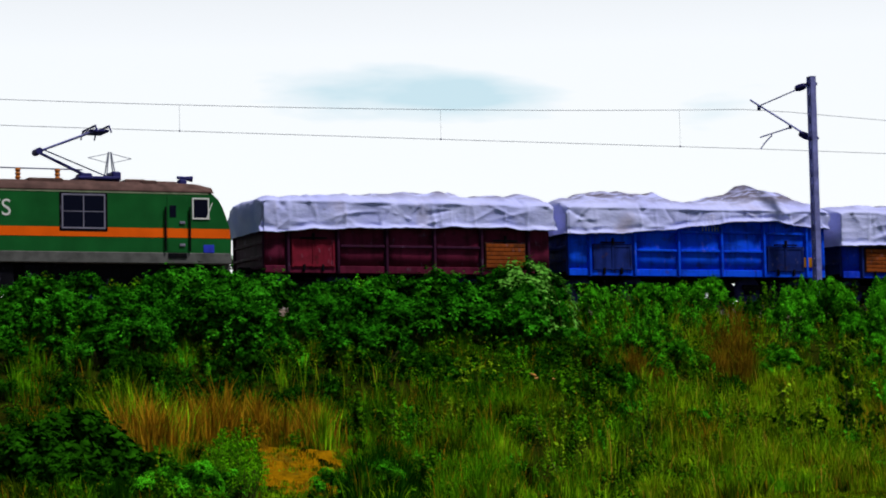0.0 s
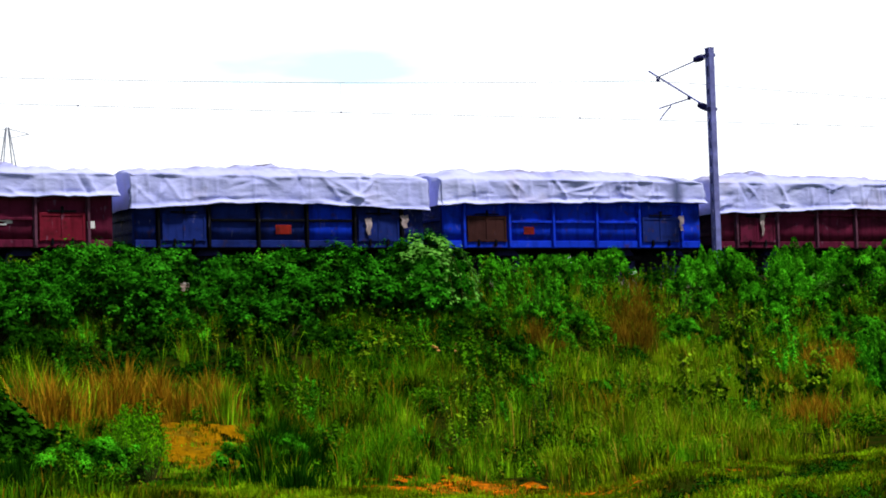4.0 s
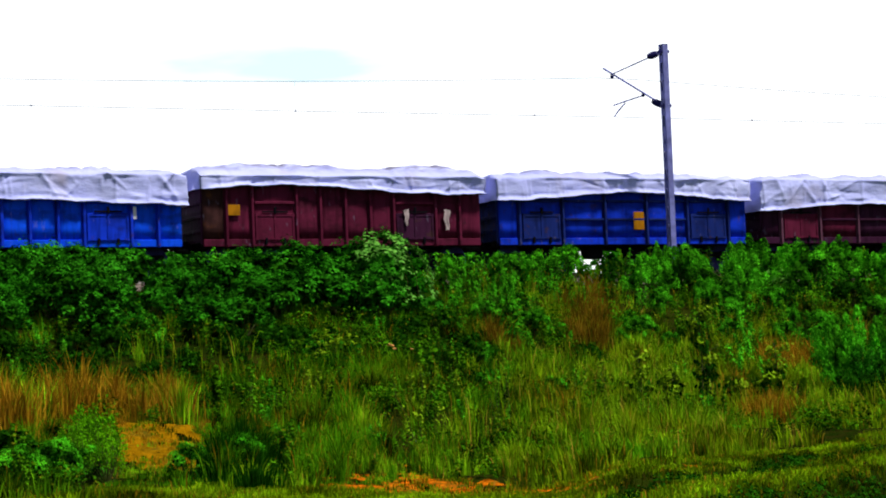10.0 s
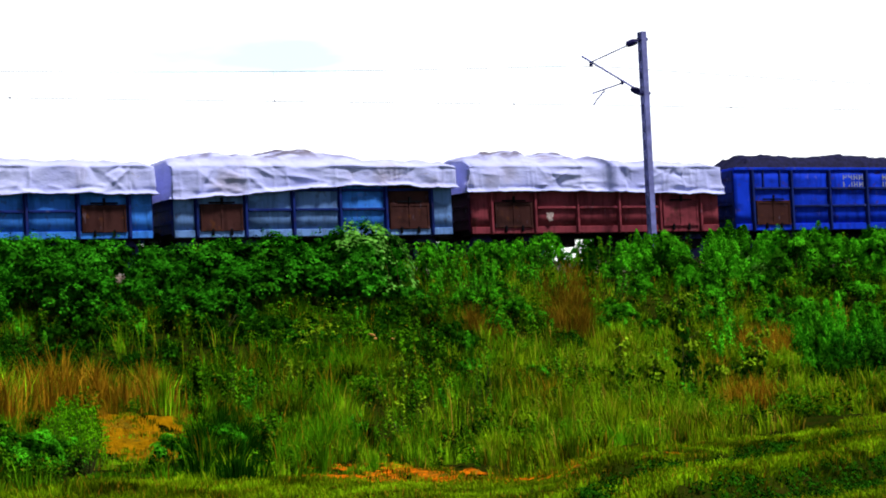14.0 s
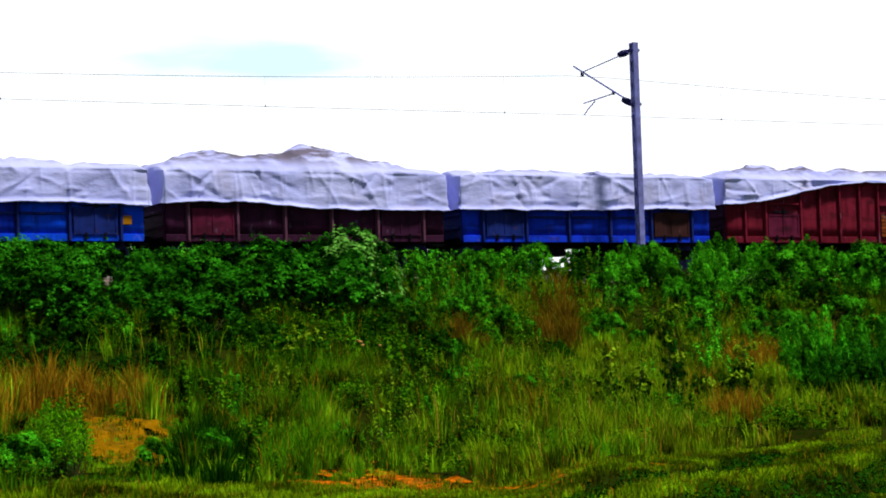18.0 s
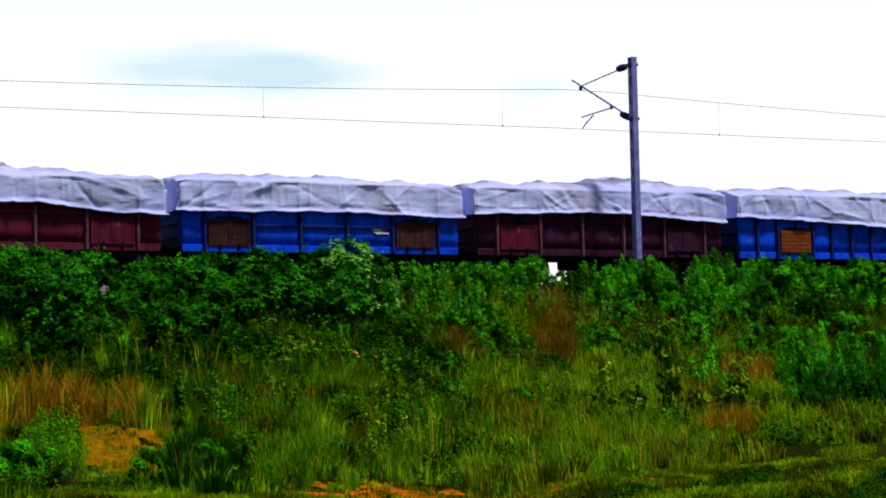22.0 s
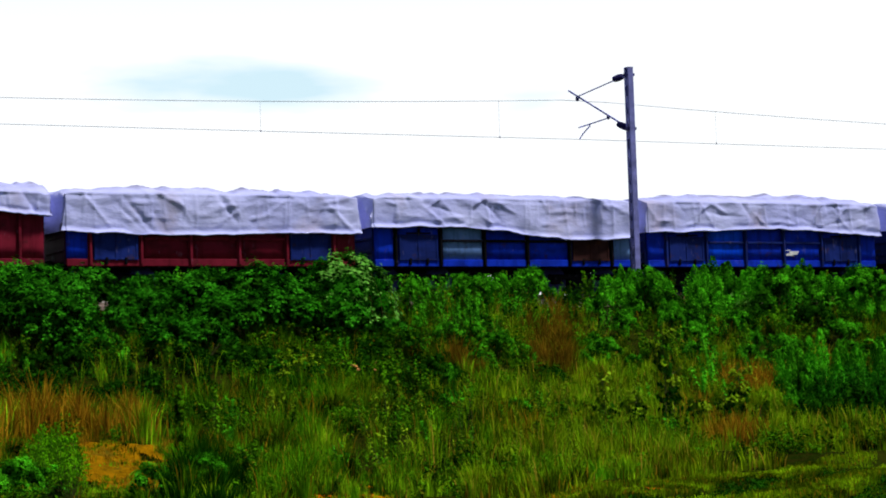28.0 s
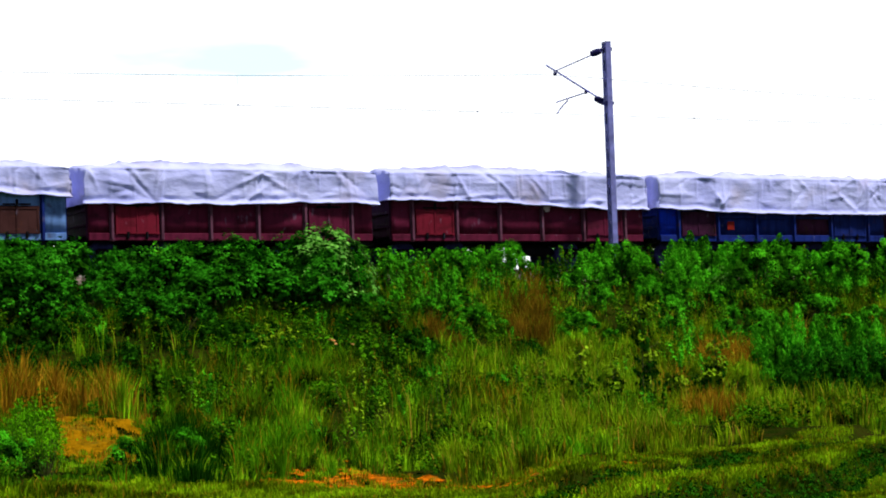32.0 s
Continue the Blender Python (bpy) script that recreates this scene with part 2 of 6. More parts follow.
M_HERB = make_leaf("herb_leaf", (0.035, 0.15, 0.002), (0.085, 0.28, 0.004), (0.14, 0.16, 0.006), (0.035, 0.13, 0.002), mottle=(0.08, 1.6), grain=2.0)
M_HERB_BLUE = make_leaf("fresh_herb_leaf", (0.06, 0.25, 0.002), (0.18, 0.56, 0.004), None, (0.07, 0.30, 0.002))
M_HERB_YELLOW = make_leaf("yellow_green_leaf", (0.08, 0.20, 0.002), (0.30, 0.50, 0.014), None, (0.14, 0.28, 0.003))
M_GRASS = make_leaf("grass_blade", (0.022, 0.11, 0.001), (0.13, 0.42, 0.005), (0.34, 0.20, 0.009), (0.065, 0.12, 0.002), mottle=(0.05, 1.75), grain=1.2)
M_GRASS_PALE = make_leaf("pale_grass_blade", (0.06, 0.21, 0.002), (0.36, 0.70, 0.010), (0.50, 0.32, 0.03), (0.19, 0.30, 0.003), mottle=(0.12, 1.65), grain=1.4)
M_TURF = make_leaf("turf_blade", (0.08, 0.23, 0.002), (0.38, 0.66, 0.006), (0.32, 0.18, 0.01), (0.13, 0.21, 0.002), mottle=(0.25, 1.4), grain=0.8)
M_DRY = make_leaf("dry_grass_blade", (0.24, 0.10, 0.005), (0.70, 0.36, 0.018), (0.24, 0.34, 0.006), (0.42, 0.24, 0.006))
M_BROWN = make_leaf("withered_grass_blade", (0.13, 0.07, 0.004), (0.34, 0.19, 0.012), (0.12, 0.22, 0.004), (0.17, 0.12, 0.004))
M_BLOSSOM = simple("orange_pink_petals", (0.75, 0.36, 0.10), 0.7, 0, 20, 0.3, 0.0)
M_STEM = simple("green_brown_stem", (0.06, 0.07, 0.015))
M_STEEL = simple("galvanised_steel", (0.19, 0.20, 0.50), 0.6, 0.0)
M_DARKSTEEL = simple("dark_steel", (0.026, 0.026, 0.13), 0.6, 0.1)
M_PORCELAIN = simple("dark_glazed_porcelain", (0.02, 0.018, 0.09), 0.2)
M_WIRE = simple("weathered_copper_wire", (0.05, 0.06, 0.09), 0.6, 0.2)
M_RAIL = simple("worn_rail_steel", (0.16, 0.11, 0.09), 0.4, 0.7)
M_TOWER = simple("pale_weathered_zinc", (0.34, 0.36, 0.46), 0.6)
M_CONCRETE = simple("grey_concrete", (0.30, 0.28, 0.25), 0.85)
M_BALLAST = simple("brown_stone_ballast", (0.16, 0.12, 0.10), 0.9, 0, 9.0, 0.5, 0.9)
M_COAL = simple("black_coal", (0.010, 0.010, 0.045), 0.8, 0, 6.0, 0.5, 0.9)
M_GREEN = simple("locomotive_green", (0.008, 0.105, 0.022), 0.35, 0, 1.2, 0.2, 0.05)
M_ORANGE = simple("locomotive_orange", (0.95, 0.125, 0.003), 0.4, 0, 1.5, 0.12, 0.03)
M_GREY = simple("locomotive_grey", (0.10, 0.10, 0.10), 0.6)
M_ROOF = simple("sooty_brown_roof", (0.10, 0.055, 0.05), 0.8)
M_WHITE = simple("white_paint", (0.75, 0.75, 0.75), 0.5, 0, 3, 0.1, 0.05)
M_STENCIL = simple("worn_stencil_paint", (0.30, 0.33, 0.40), 0.7, 0, 9, 0.5, 0.05)
M_BLUEPLATE = simple("blue_plate", (0.03, 0.05, 0.55), 0.5)
M_CREAM_GREY = simple("pale_grey_frame_paint", (0.20, 0.19, 0.27), 0.5, 0, 3, 0.15, 0.05)
M_CREAM = simple("cream_stripe", (0.42, 0.47, 0.30), 0.5)
M_CLOTH = simple("pale_rag", (0.42, 0.33, 0.33), 0.9)
M_INSUL = simple("orange_brown_insulator", (0.42, 0.13, 0.02), 0.3)
m_, n_, l_, b_ = mat("dark_window_glass", (0.004, 0.005, 0.016), 0.25, 0, 0.05)
M_GLASS = m_


def make_soil():
    m, n, l, b = mat("grassy_soil", (0.1, 0.08, 0.02), 1.0, 0, 0.0)
    c = blend(n, l, noise_fac(n, l, 0.5, 5, 0.35, 0.65), (0.008, 0.018, 0.001), (0.022, 0.032, 0.002))
    c = blend(n, l, noise_fac(n, l, 4.0, 5, 0.45, 0.75), c, (0.024, 0.018, 0.003))
    l.new(c, b.inputs["Base Color"])
    bump(n, l, b, noise_fac(n, l, 9.0, 5, 0.2, 0.8), 0.8, 0.06)
    return m


def make_dirt(name, lo, hi):
    m, n, l, b = mat(name, (0.4, 0.17, 0.03), 1.0, 0, 0.0)
    c = blend(n, l, noise_fac(n, l, 4.5, 6, 0.38, 0.62), lo, hi)
    c = blend(n, l, noise_fac(n, l, 2.6, 6, 0.52, 0.70), c, (0.09, 0.075, 0.005))
    l.new(c, b.inputs["Base Color"])
    bump(n, l, b, noise_fac(n, l, 8.0, 5, 0.2, 0.8), 0.9, 0.05)
    return m


M_SOIL = make_soil()
M_DIRT = [make_dirt("olive_brown_earth", (0.18, 0.088, 0.001), (0.30, 0.140, 0.002)), make_dirt("orange_red_earth", (0.16, 0.040, 0.001), (0.72, 0.17, 0.004))]


# ---------------------------------------------------------------- mesh tools
class Geo:
    """Collects boxes, bars and sheets for one mesh."""

    def __init__(self):
        self.v, self.f = [], []

    def box(self, x0, x1, y0, y1, z0, z1, c=0.0):
        """A box; c > 0 chamfers its upright and long edges a little."""
        if c <= 0:
            o = len(self.v)
            self.v += [(x, y, z) for z in (z0, z1) for x, y in ((x0, y0), (x1, y0), (x1, y1), (x0, y1))]
            self.f += [tuple(o + i for i in q) for q in
                       ((3, 2, 1, 0), (4, 5, 6, 7), (0, 1, 5, 4), (1, 2, 6, 5), (2, 3, 7, 6), (3, 0, 4, 7))]
            return self
        o = len(self.v)
        ring = [(x0 + c, y0), (x1 - c, y0), (x1, y0 + c), (x1, y1 - c), (x1 - c, y1), (x0 + c, y1), (x0, y1 - c), (x0, y0 + c)]
        cx, cy = (x0 + x1) / 2, (y0 + y1) / 2
        kx, ky = max(0.0, 1 - 2 * c / abs(x1 - x0)), max(0.0, 1 - 2 * c / abs(y1 - y0))
        inner = [(cx + (x - cx) * kx, cy + (y - cy) * ky) for x, y in ring]
        for z, r in ((z0, inner), (z0 + c, ring), (z1 - c, ring), (z1, inner)):
            self.v += [(x, y, z) for x, y in r]
        for k in range(3):
            self.f += [(o + 8 * k + i, o + 8 * k + (i + 1) % 8, o + 8 * k + 8 + (i + 1) % 8, o + 8 * k + 8 + i) for i in range(8)]
        self.f += [tuple(o + i for i in range(7, -1, -1)), tuple(o + 24 + i for i in range(8))]
        return self

    def tube(self, p, q, r0, r1=None, n=8):
        """A round bar from p to q."""
        r1 = r0 if r1 is None else r1
        p, q = Vector(p), Vector(q)
        d = (q - p).normalized()
        a = d.orthogonal().normalized()
        b = d.cross(a)
        o = len(self.v)
        for c, r in ((p, r0), (q, r1)):
            self.v += [tuple(c + (a * math.cos(6.28318 * i / n) + b * math.sin(6.28318 * i / n)) * r) for i in range(n)]
        self.f += [(o + i, o + (i + 1) % n, o + n + (i + 1) % n, o + n + i) for i in range(n)]
        self.f += [tuple(o + i for i in range(n - 1, -1, -1)), tuple(o + n + i for i in range(n))]
        return self

    def lathe(self, p, q, radii, n=10):
        """Turned shape along p..q with the given radii at even steps, in one piece."""
        p, q = Vector(p), Vector(q)
        d = (q - p).normalized()
        a = d.orthogonal().normalized()
        b = d.cross(a)
        o, m = len(self.v), len(radii)
        for k, r in enumerate(radii):
            c = p.lerp(q, k / (m - 1))
            self.v += [tuple(c + (a * math.cos(6.28318 * i / n) + b * math.sin(6.28318 * i / n)) * r) for i in range(n)]
        for k in range(m - 1):
            self.f += [(o + k * n + i, o + k * n + (i + 1) % n, o + (k + 1) * n + (i + 1) % n, o + (k + 1) * n + i) for i in range(n)]
        self.f += [tuple(o + i for i in range(n - 1, -1, -1)), tuple(o + (m - 1) * n + i for i in range(n))]
        return self

    def grid(self, pts, nu, nv):
        o = len(self.v)
        self.v += pts
        self.f += [(o + i * nv + j, o + i * nv + j + 1, o + (i + 1) * nv + j + 1, o + (i + 1) * nv + j)
                   for i in range(nu - 1) for j in range(nv - 1)]
        return self

    def slab(self, pts, nu, nv, dy):
        """A sheet with thickness dy, closed round its edge."""
        o = len(self.v)
        self.grid(pts, nu, nv)
        p = len(self.v)
        k = len(self.f)
        self.grid([(x, y + dy, z) for x, y, z in pts], nu, nv)
        self.f[k:] = [q[::-1] for q in self.f[k:]]
        rim = [i * nv for i in range(nu)] + [(nu - 1) * nv + j for j in range(1, nv)] + [i * nv + nv - 1 for i in range(nu - 2, -1, -1)] + list(range(nv - 2, 0, -1))
        self.f += [(o + rim[i - 1], o + rim[i], p + rim[i], p + rim[i - 1]) for i in range(len(rim))]
        return self

    def stalks(self, root, lines, r):
        """Branches that all grow from one root ring, as one piece."""
        o = len(self.v)
        root = Vector(root)
        ring = [Vector((r, 0, 0)), Vector((0, r, 0)), Vector((-r, 0, 0)), Vector((0, -r, 0))]
        self.v += [tuple(root + q) for q in ring]
        for line in lines:
            last = o
            for i, c in enumerate(line):
                k = len(self.v)
                s = 1 - 0.75 * (i + 1) / len(line)
                self.v += [tuple(Vector(c) + q * s) for q in ring]
                self.f += [(last + j, last + (j + 1) % 4, k + (j + 1) % 4, k + j) for j in range(4)]
                last = k
            self.f.append((last, last + 1, last + 2, last + 3))
        return self

    def mesh(self, name, smooth=False):
        me = bpy.data.meshes.new(name)
        me.from_pydata(self.v, [], self.f)
        if smooth:
            me.polygons.foreach_set("use_smooth", [True] * len(me.polygons))
        me.materials.append(None)
        me.update()
        return me


def part(name, data, material, parent, label="", at=(0, 0, 0), smooth=False):
    """One mesh object under a thing; data is a Geo or a mesh that is shared."""
    me = data.mesh(name, smooth) if isinstance(data, Geo) else data
    ob = new(name, me)
    ob.material_slots[0].link = "OBJECT"
    ob.material_slots[0].material = material
    ob.parent = parent
    ob.location = at
    if label:
        ob["label"] = label
    return ob


def thing(name, label, category, group="", kind="", at=(0, 0, 0)):
    ob = new(name)
    ob.empty_display_size = 0.3
    ob.location = at
    return tagged(ob, label, category, group, kind)


def solid(name, geo, material, label, category, group="", kind="", at=(0, 0, 0), smooth=False):
    ob = part(name, geo, material, None, label, at, smooth)
    return tagged(ob, label, category, group, kind)


# ---------------------------------------------------------------- ground
PROFILE_Y = (-4000, -34, -22, -14, -7, -4.6, 4.6, 16, 4000)
PROFILE_Z = (-6.1, -6.1, -5.3, -3.7, -1.2, -0.62, -0.62, -6.1, -6.1)


def bank_line(x):
    """The lip of the upper terrace at the foot of the slope."""
    return -45.6 + (x - 16.4) * 0.84 + 0.35 * noise.noise((x * 0.5, 0.5, 9.0)) + 0.12 * noise.noise((x * 1.9, 0.5, 4.0))


def lower_line(x):
    return -49.9 + (x - 16.4) * 0.98 + 0.25 * noise.noise((x * 0.6, 7.5, 9.0)) + 0.10 * noise.noise((x * 2.1, 2.5, 4.0))


def step(v):
    v = max(0.0, min(1.0, v))
    return v * v * (3 - 2 * v)


def bank(x, y):
    """Two low grassed terraces with worn steep fronts, dying out towards the bare earth."""
    mound = 0.30 * math.exp(-((x - 19.3) / 2.2) ** 2 - ((y + 21.0) / 1.8) ** 2) if abs(x - 19.5) < 8 else 0.0
    if y > -24 or x < 11:
        return mound
    d = y - bank_line(x)
    up = step((d + 0.55) / 0.6) * (1 - step((d - 0.8) / 9.0)) * step((x - 40.6 - 0.536 * y) / 1.8)
    e = y - lower_line(x)
    low = step((e + 0.5) / 0.55) * (1 - step((e - 9.0) / 4.0)) * step((x - 42.9 - 0.574 * y) / 1.5)
    return mound + max(0.47 * up, 0.42 * low - 0.12 * low * step(e / 2.5)) * (1 + 0.18 * noise.noise((x * 0.7, y * 0.7, 1.0)))


def ground_z(x, y):
    z = float(np.interp(y, PROFILE_Y, PROFILE_Z))
    if -60 < y < -4.6:
        k = min(1.0, (-4.6 - y) / 3)
        z += k * (0.22 * noise.noise((x * 0.22, y * 0.22, 0.3)) + 0.08 * noise.noise((x * 0.9, y * 0.9, 2.0))) + bank(x, y)
    return z


BARE = [(19.0, -22.7, 1.25, 2.7), (20.85, -33.9, 1.25, 4.0)]


def bare(x, y):
    """1 in the middle of a bare patch, 0 outside."""
    w = 0.0
    for cx, cy, rx, ry in BARE[:2]:
        d = math.hypot((x - cx) / rx, (y - cy) / ry) + 0.6 * noise.noise((x * 1.4, y * 0.9, 7.0))
        w = max(w, 1.3 - d)
    return max(0.0, min(1.0, w))


def build_ground():
    xs = sorted(set([-4000, -1500, -600, -250, -120, -60, -30, -10] + [i * 0.25 for i in range(36, 170)] + [i * 0.5 for i in range(0, 18)] + [i * 0.5 for i in range(85, 151)] + [90, 120, 200, 400, 900, 2000, 4000]))
    ys = sorted(set([-4000, -1500, -500, -200, -110, -90, -75, -65, -58] + [-55 + i * 0.18 for i in range(0, 195)] + [-20 + i * 0.4 for i in range(0, 41)]
                    + [-3.6, 0, 3.6, 4.6, 8, 12, 16, 30, 80, 200, 500, 1500, 4000]))
    g = Geo().grid([(x, y, ground_z(x, y)) for x in xs for y in ys], len(xs), len(ys))
    g.f = [q[::-1] for q in g.f]
    solid("ground", g, M_SOIL, "uneven green-brown grassy soil of field and railway embankment", "ground", kind="structure", smooth=True)
    for k, (cx, cy, rx, ry) in enumerate(BARE):
        g, c, rr = Geo(), 0.11, random.Random(k)
        nx, ny = int(rx * 4.2 / c), int(ry * 4.2 / c)
        lift = lambda x, y: ground_z(x, y) + 0.035 + 0.05 * noise.noise((x * 2.2, y * 2.2, 1)) + 0.03 * noise.noise((x * 7, y * 7, 2))
        pts = [(cx + (i - nx / 2) * c, cy + (j - ny / 2) * c) for i in range(nx) for j in range(ny)]
        g.grid([(x, y, lift(x, y)) for x, y in pts], nx, ny)
        keep = [bare(x, y) + 0.30 * noise.noise((x * 2.4, y * 2.4, 6)) + 0.25 * noise.noise((x * 6, y * 6, 7)) > 0.10 for x, y in pts]
        g.f = [q[::-1] for q in g.f if all(keep[v] for v in q)]
        for _ in range(170):                       # clods
            x, y = rr.gauss(cx, rx * 0.7), rr.gauss(cy, ry * 0.7)
            if bare(x, y) > 0.2:
                s, z, o = rr.uniform(0.02, 0.065), lift(x, y), len(g.v)
                g.v += [(x + s * rr.uniform(.7, 1.3), y, z), (x, y + s, z), (x - s * rr.uniform(.7, 1.3), y, z), (x, y - s, z), (x + s * rr.uniform(-.3, .3), y, z + s * rr.uniform(.6, 1.1))]
                g.f += [(o, o + 1, o + 4), (o + 1, o + 2, o + 4), (o + 2, o + 3, o + 4), (o + 3, o, o + 4)]
        solid("bare_earth", g, M_DIRT[k], "bare patch of orange-brown earth among the grass", "earth", "bare patches", "structure", smooth=True)


# ---------------------------------------------------------------- track
def build_track():
    g = Geo()
    xl = [-420 + 8 * i for i in range(45)] + [-60 + 0.75 * i for i in range(240)] + [120 + 8 * i for i in range(50)]
    n = len(xl)
    pts = []
    for i in range(n):
        x = xl[i]
        for y, z in ((-2.5, -0.63), (-1.9, -0.26), (1.9, -0.26), (2.5, -0.63)):
            pts.append((x, y + 0.08 * noise.noise((x * 2, y, 0)), z + 0.04 * noise.noise((x * 3, y * 3, 1))))
    g.grid(pts, n, 4)
    g.f = [q[::-1] for q in g.f]
    track = thing("railway_track", "single railway track on brown stone ballast atop the embankment", "railway track", kind="structure")
    part("ballast", g, M_BALLAST, track)
    prof = [(-0.07, -0.17), (0.07, -0.17), (0.07, -0.155), (0.012, -0.13), (0.012, -0.04), (0.035, -0.025), (0.035, 0),
            (-0.035, 0), (-0.035, -0.025), (-0.012, -0.04), (-0.012, -0.13), (-0.07, -0.155)]
    for s in (-0.838, 0.838):
        r = Geo()
        r.v = [(x, s + y, z) for x in (-400.0, 700.0) for y, z in prof]
        r.f = [(i, (i + 1) % 12, 12 + (i + 1) % 12, 12 + i) for i in range(12)] + [tuple(range(11, -1, -1)), tuple(range(12, 24))]
        part("rail", r, M_RAIL, track, "worn steel rail")
    sl = Geo().box(-0.125, 0.125, -1.37, 1.37, -0.36, -0.17, 0.02).mesh("sleeper")
    for i in range(90):
        part("sleeper", sl, M_CONCRETE, track, at=(10 + i * 0.65, 0, 0))


# ---------------------------------------------------------------- overhead line
MAST_X, MAST_Y = 44.98, -3.0
LINE_X0 = 44.70


def wire_heights(x):
    """Heights of messenger wire and contact wire along the line."""
    span = 56.0
    d = ((x - LINE_X0) % span) / span
    return 7.02 - 0.66 * 4 * d * (1 - d), 5.60 - 0.05 * 4 * d * (1 - d)


def build_overhead():
    mast = thing("catenary_mast", "grey galvanised steel catenary mast with pulled-off bracket arm beside the track", "mast", at=(MAST_X, MAST_Y, 0))
    for s in (-1, 1):             # two channels, webs facing the track and away from it
        g = Geo()
        prof = [(-0.1, 0.143), (0.1, 0.143), (0.1, 0.06), (0.085, 0.06), (0.085, 0.128), (-0.085, 0.128), (-0.085, 0.06), (-0.1, 0.06)]
        g.v = [(q, s * w, z) for z in (-0.9, 7.75) for q, w in prof]
        g.f = [(i, (i + 1) % 8, 8 + (i + 1) % 8, 8 + i) for i in range(8)] + [(7, 6, 5, 0), (0, 5, 4, 1), (1, 4, 3, 2), (8, 13, 14, 15), (8, 9, 12, 13), (9, 10, 11, 12)]
        part("channel", g, M_STEEL, mast, "galvanised steel channel")
    plate = Geo().box(-0.006, 0.006, -0.127, 0.127, -0.13, 0.13, 0.003).mesh("batten_plate")
    for q in (-0.105, 0.105):
        for i in range(13):
            part("batten_plate", plate, M_STEEL, mast, at=(q, 0, -0.2 + i * 0.62))
    part("cap", Geo().box(-0.108, 0.108, -0.15, 0.15, 7.75, 7.765, 0.003), M_STEEL, mast)
    part("footing", Geo().box(-0.45, 0.45, -0.45, 0.45, -1.4, -0.5, 0.04), M_CONCRETE, mast, "concrete footing")
    for z in (5.62, 7.5):
        part("clamp_band", Geo().box(-0.17, 0.17, -0.13, 0.13, z - 0.05, z + 0.05, 0.01), M_DARKSTEEL, mast)

    def at(w, z):     # w metres across the line from the mast
        return (-(0.28 / 3.0) * w, w, z)
    arm = thing("cantilever", "tubular steel cantilever with dark insulators holding the overhead wires", "cantilever", at=(MAST_X, MAST_Y, 0))
    ribs = [0.03, 0.11, 0.06, 0.125, 0.065, 0.13, 0.065, 0.125, 0.06, 0.11, 0.03]
    part("stay_insulator", Geo().lathe(at(0.35, 7.49), at(0.86, 7.56 - 0.10), ribs), M_PORCELAIN, arm, "dark ribbed insulator")
    part("bracket_insulator", Geo().lathe(at(0.12, 5.64), at(0.72, 5.88), ribs), M_PORCELAIN, arm, "dark ribbed insulator")
    part("stay_rod", Geo().tube(at(0.05, 7.52), at(3.12, 7.13), 0.024), M_STEEL, arm)
    part("bracket_tube", Geo().tube(at(0.05, 5.62), at(3.55, 7.42), 0.034), M_STEEL, arm)
    part("register_arm", Geo().tube(at(1.26, 6.15), at(3.02, 6.02), 0.025), M_STEEL, arm)
    part("drop_bracket", Geo().tube(at(2.35, 6.07), at(2.35, 5.95), 0.02), M_STEEL, arm)
    part("steady_arm", Geo().tube(at(2.40, 5.98), at(2.80, 5.76), 0.024).tube(at(2.80, 5.76), at(3.0, 5.61), 0.022), M_STEEL, arm)
    part("suspension_clamp", Geo().box(-0.33, -0.23, 3.0, 3.1, 6.98, 7.1, 0.01), M_DARKSTEEL, arm)
    part("tube_clamp", Geo().box(-0.16, -0.08, 1.2, 1.3, 6.1, 6.24, 0.01), M_DARKSTEEL, arm)

    line = thing("overhead_wires", "thin copper messenger and contact wires strung over the track", "overhead wire", kind="structure")
    for name, k, r in (("messenger_wire", 0, 0.009), ("contact_wire", 1, 0.009)):
        g = Geo()
        xs = [-70 + i * 2.0 for i in range(151)]
        for a, b in zip(xs, xs[1:]):
            g.tube((a, 0, wire_heights(a)[k]), (b, 0, wire_heights(b)[k]), r, n=5)
        part(name, g, M_WIRE, line)
    for i in range(-7, 12):
        x = LINE_X0 - 3.25 + i * 9.1
        a, b = wire_heights(x)
        part("dropper", Geo().tube((x, 0, a), (x, 0, b), 0.004, n=5), M_WIRE, line)
        part("dropper_clip", Geo().box(x - 0.025, x + 0.025, -0.012, 0.012, b - 0.02, b + 0.03), M_DARKSTEEL, line)


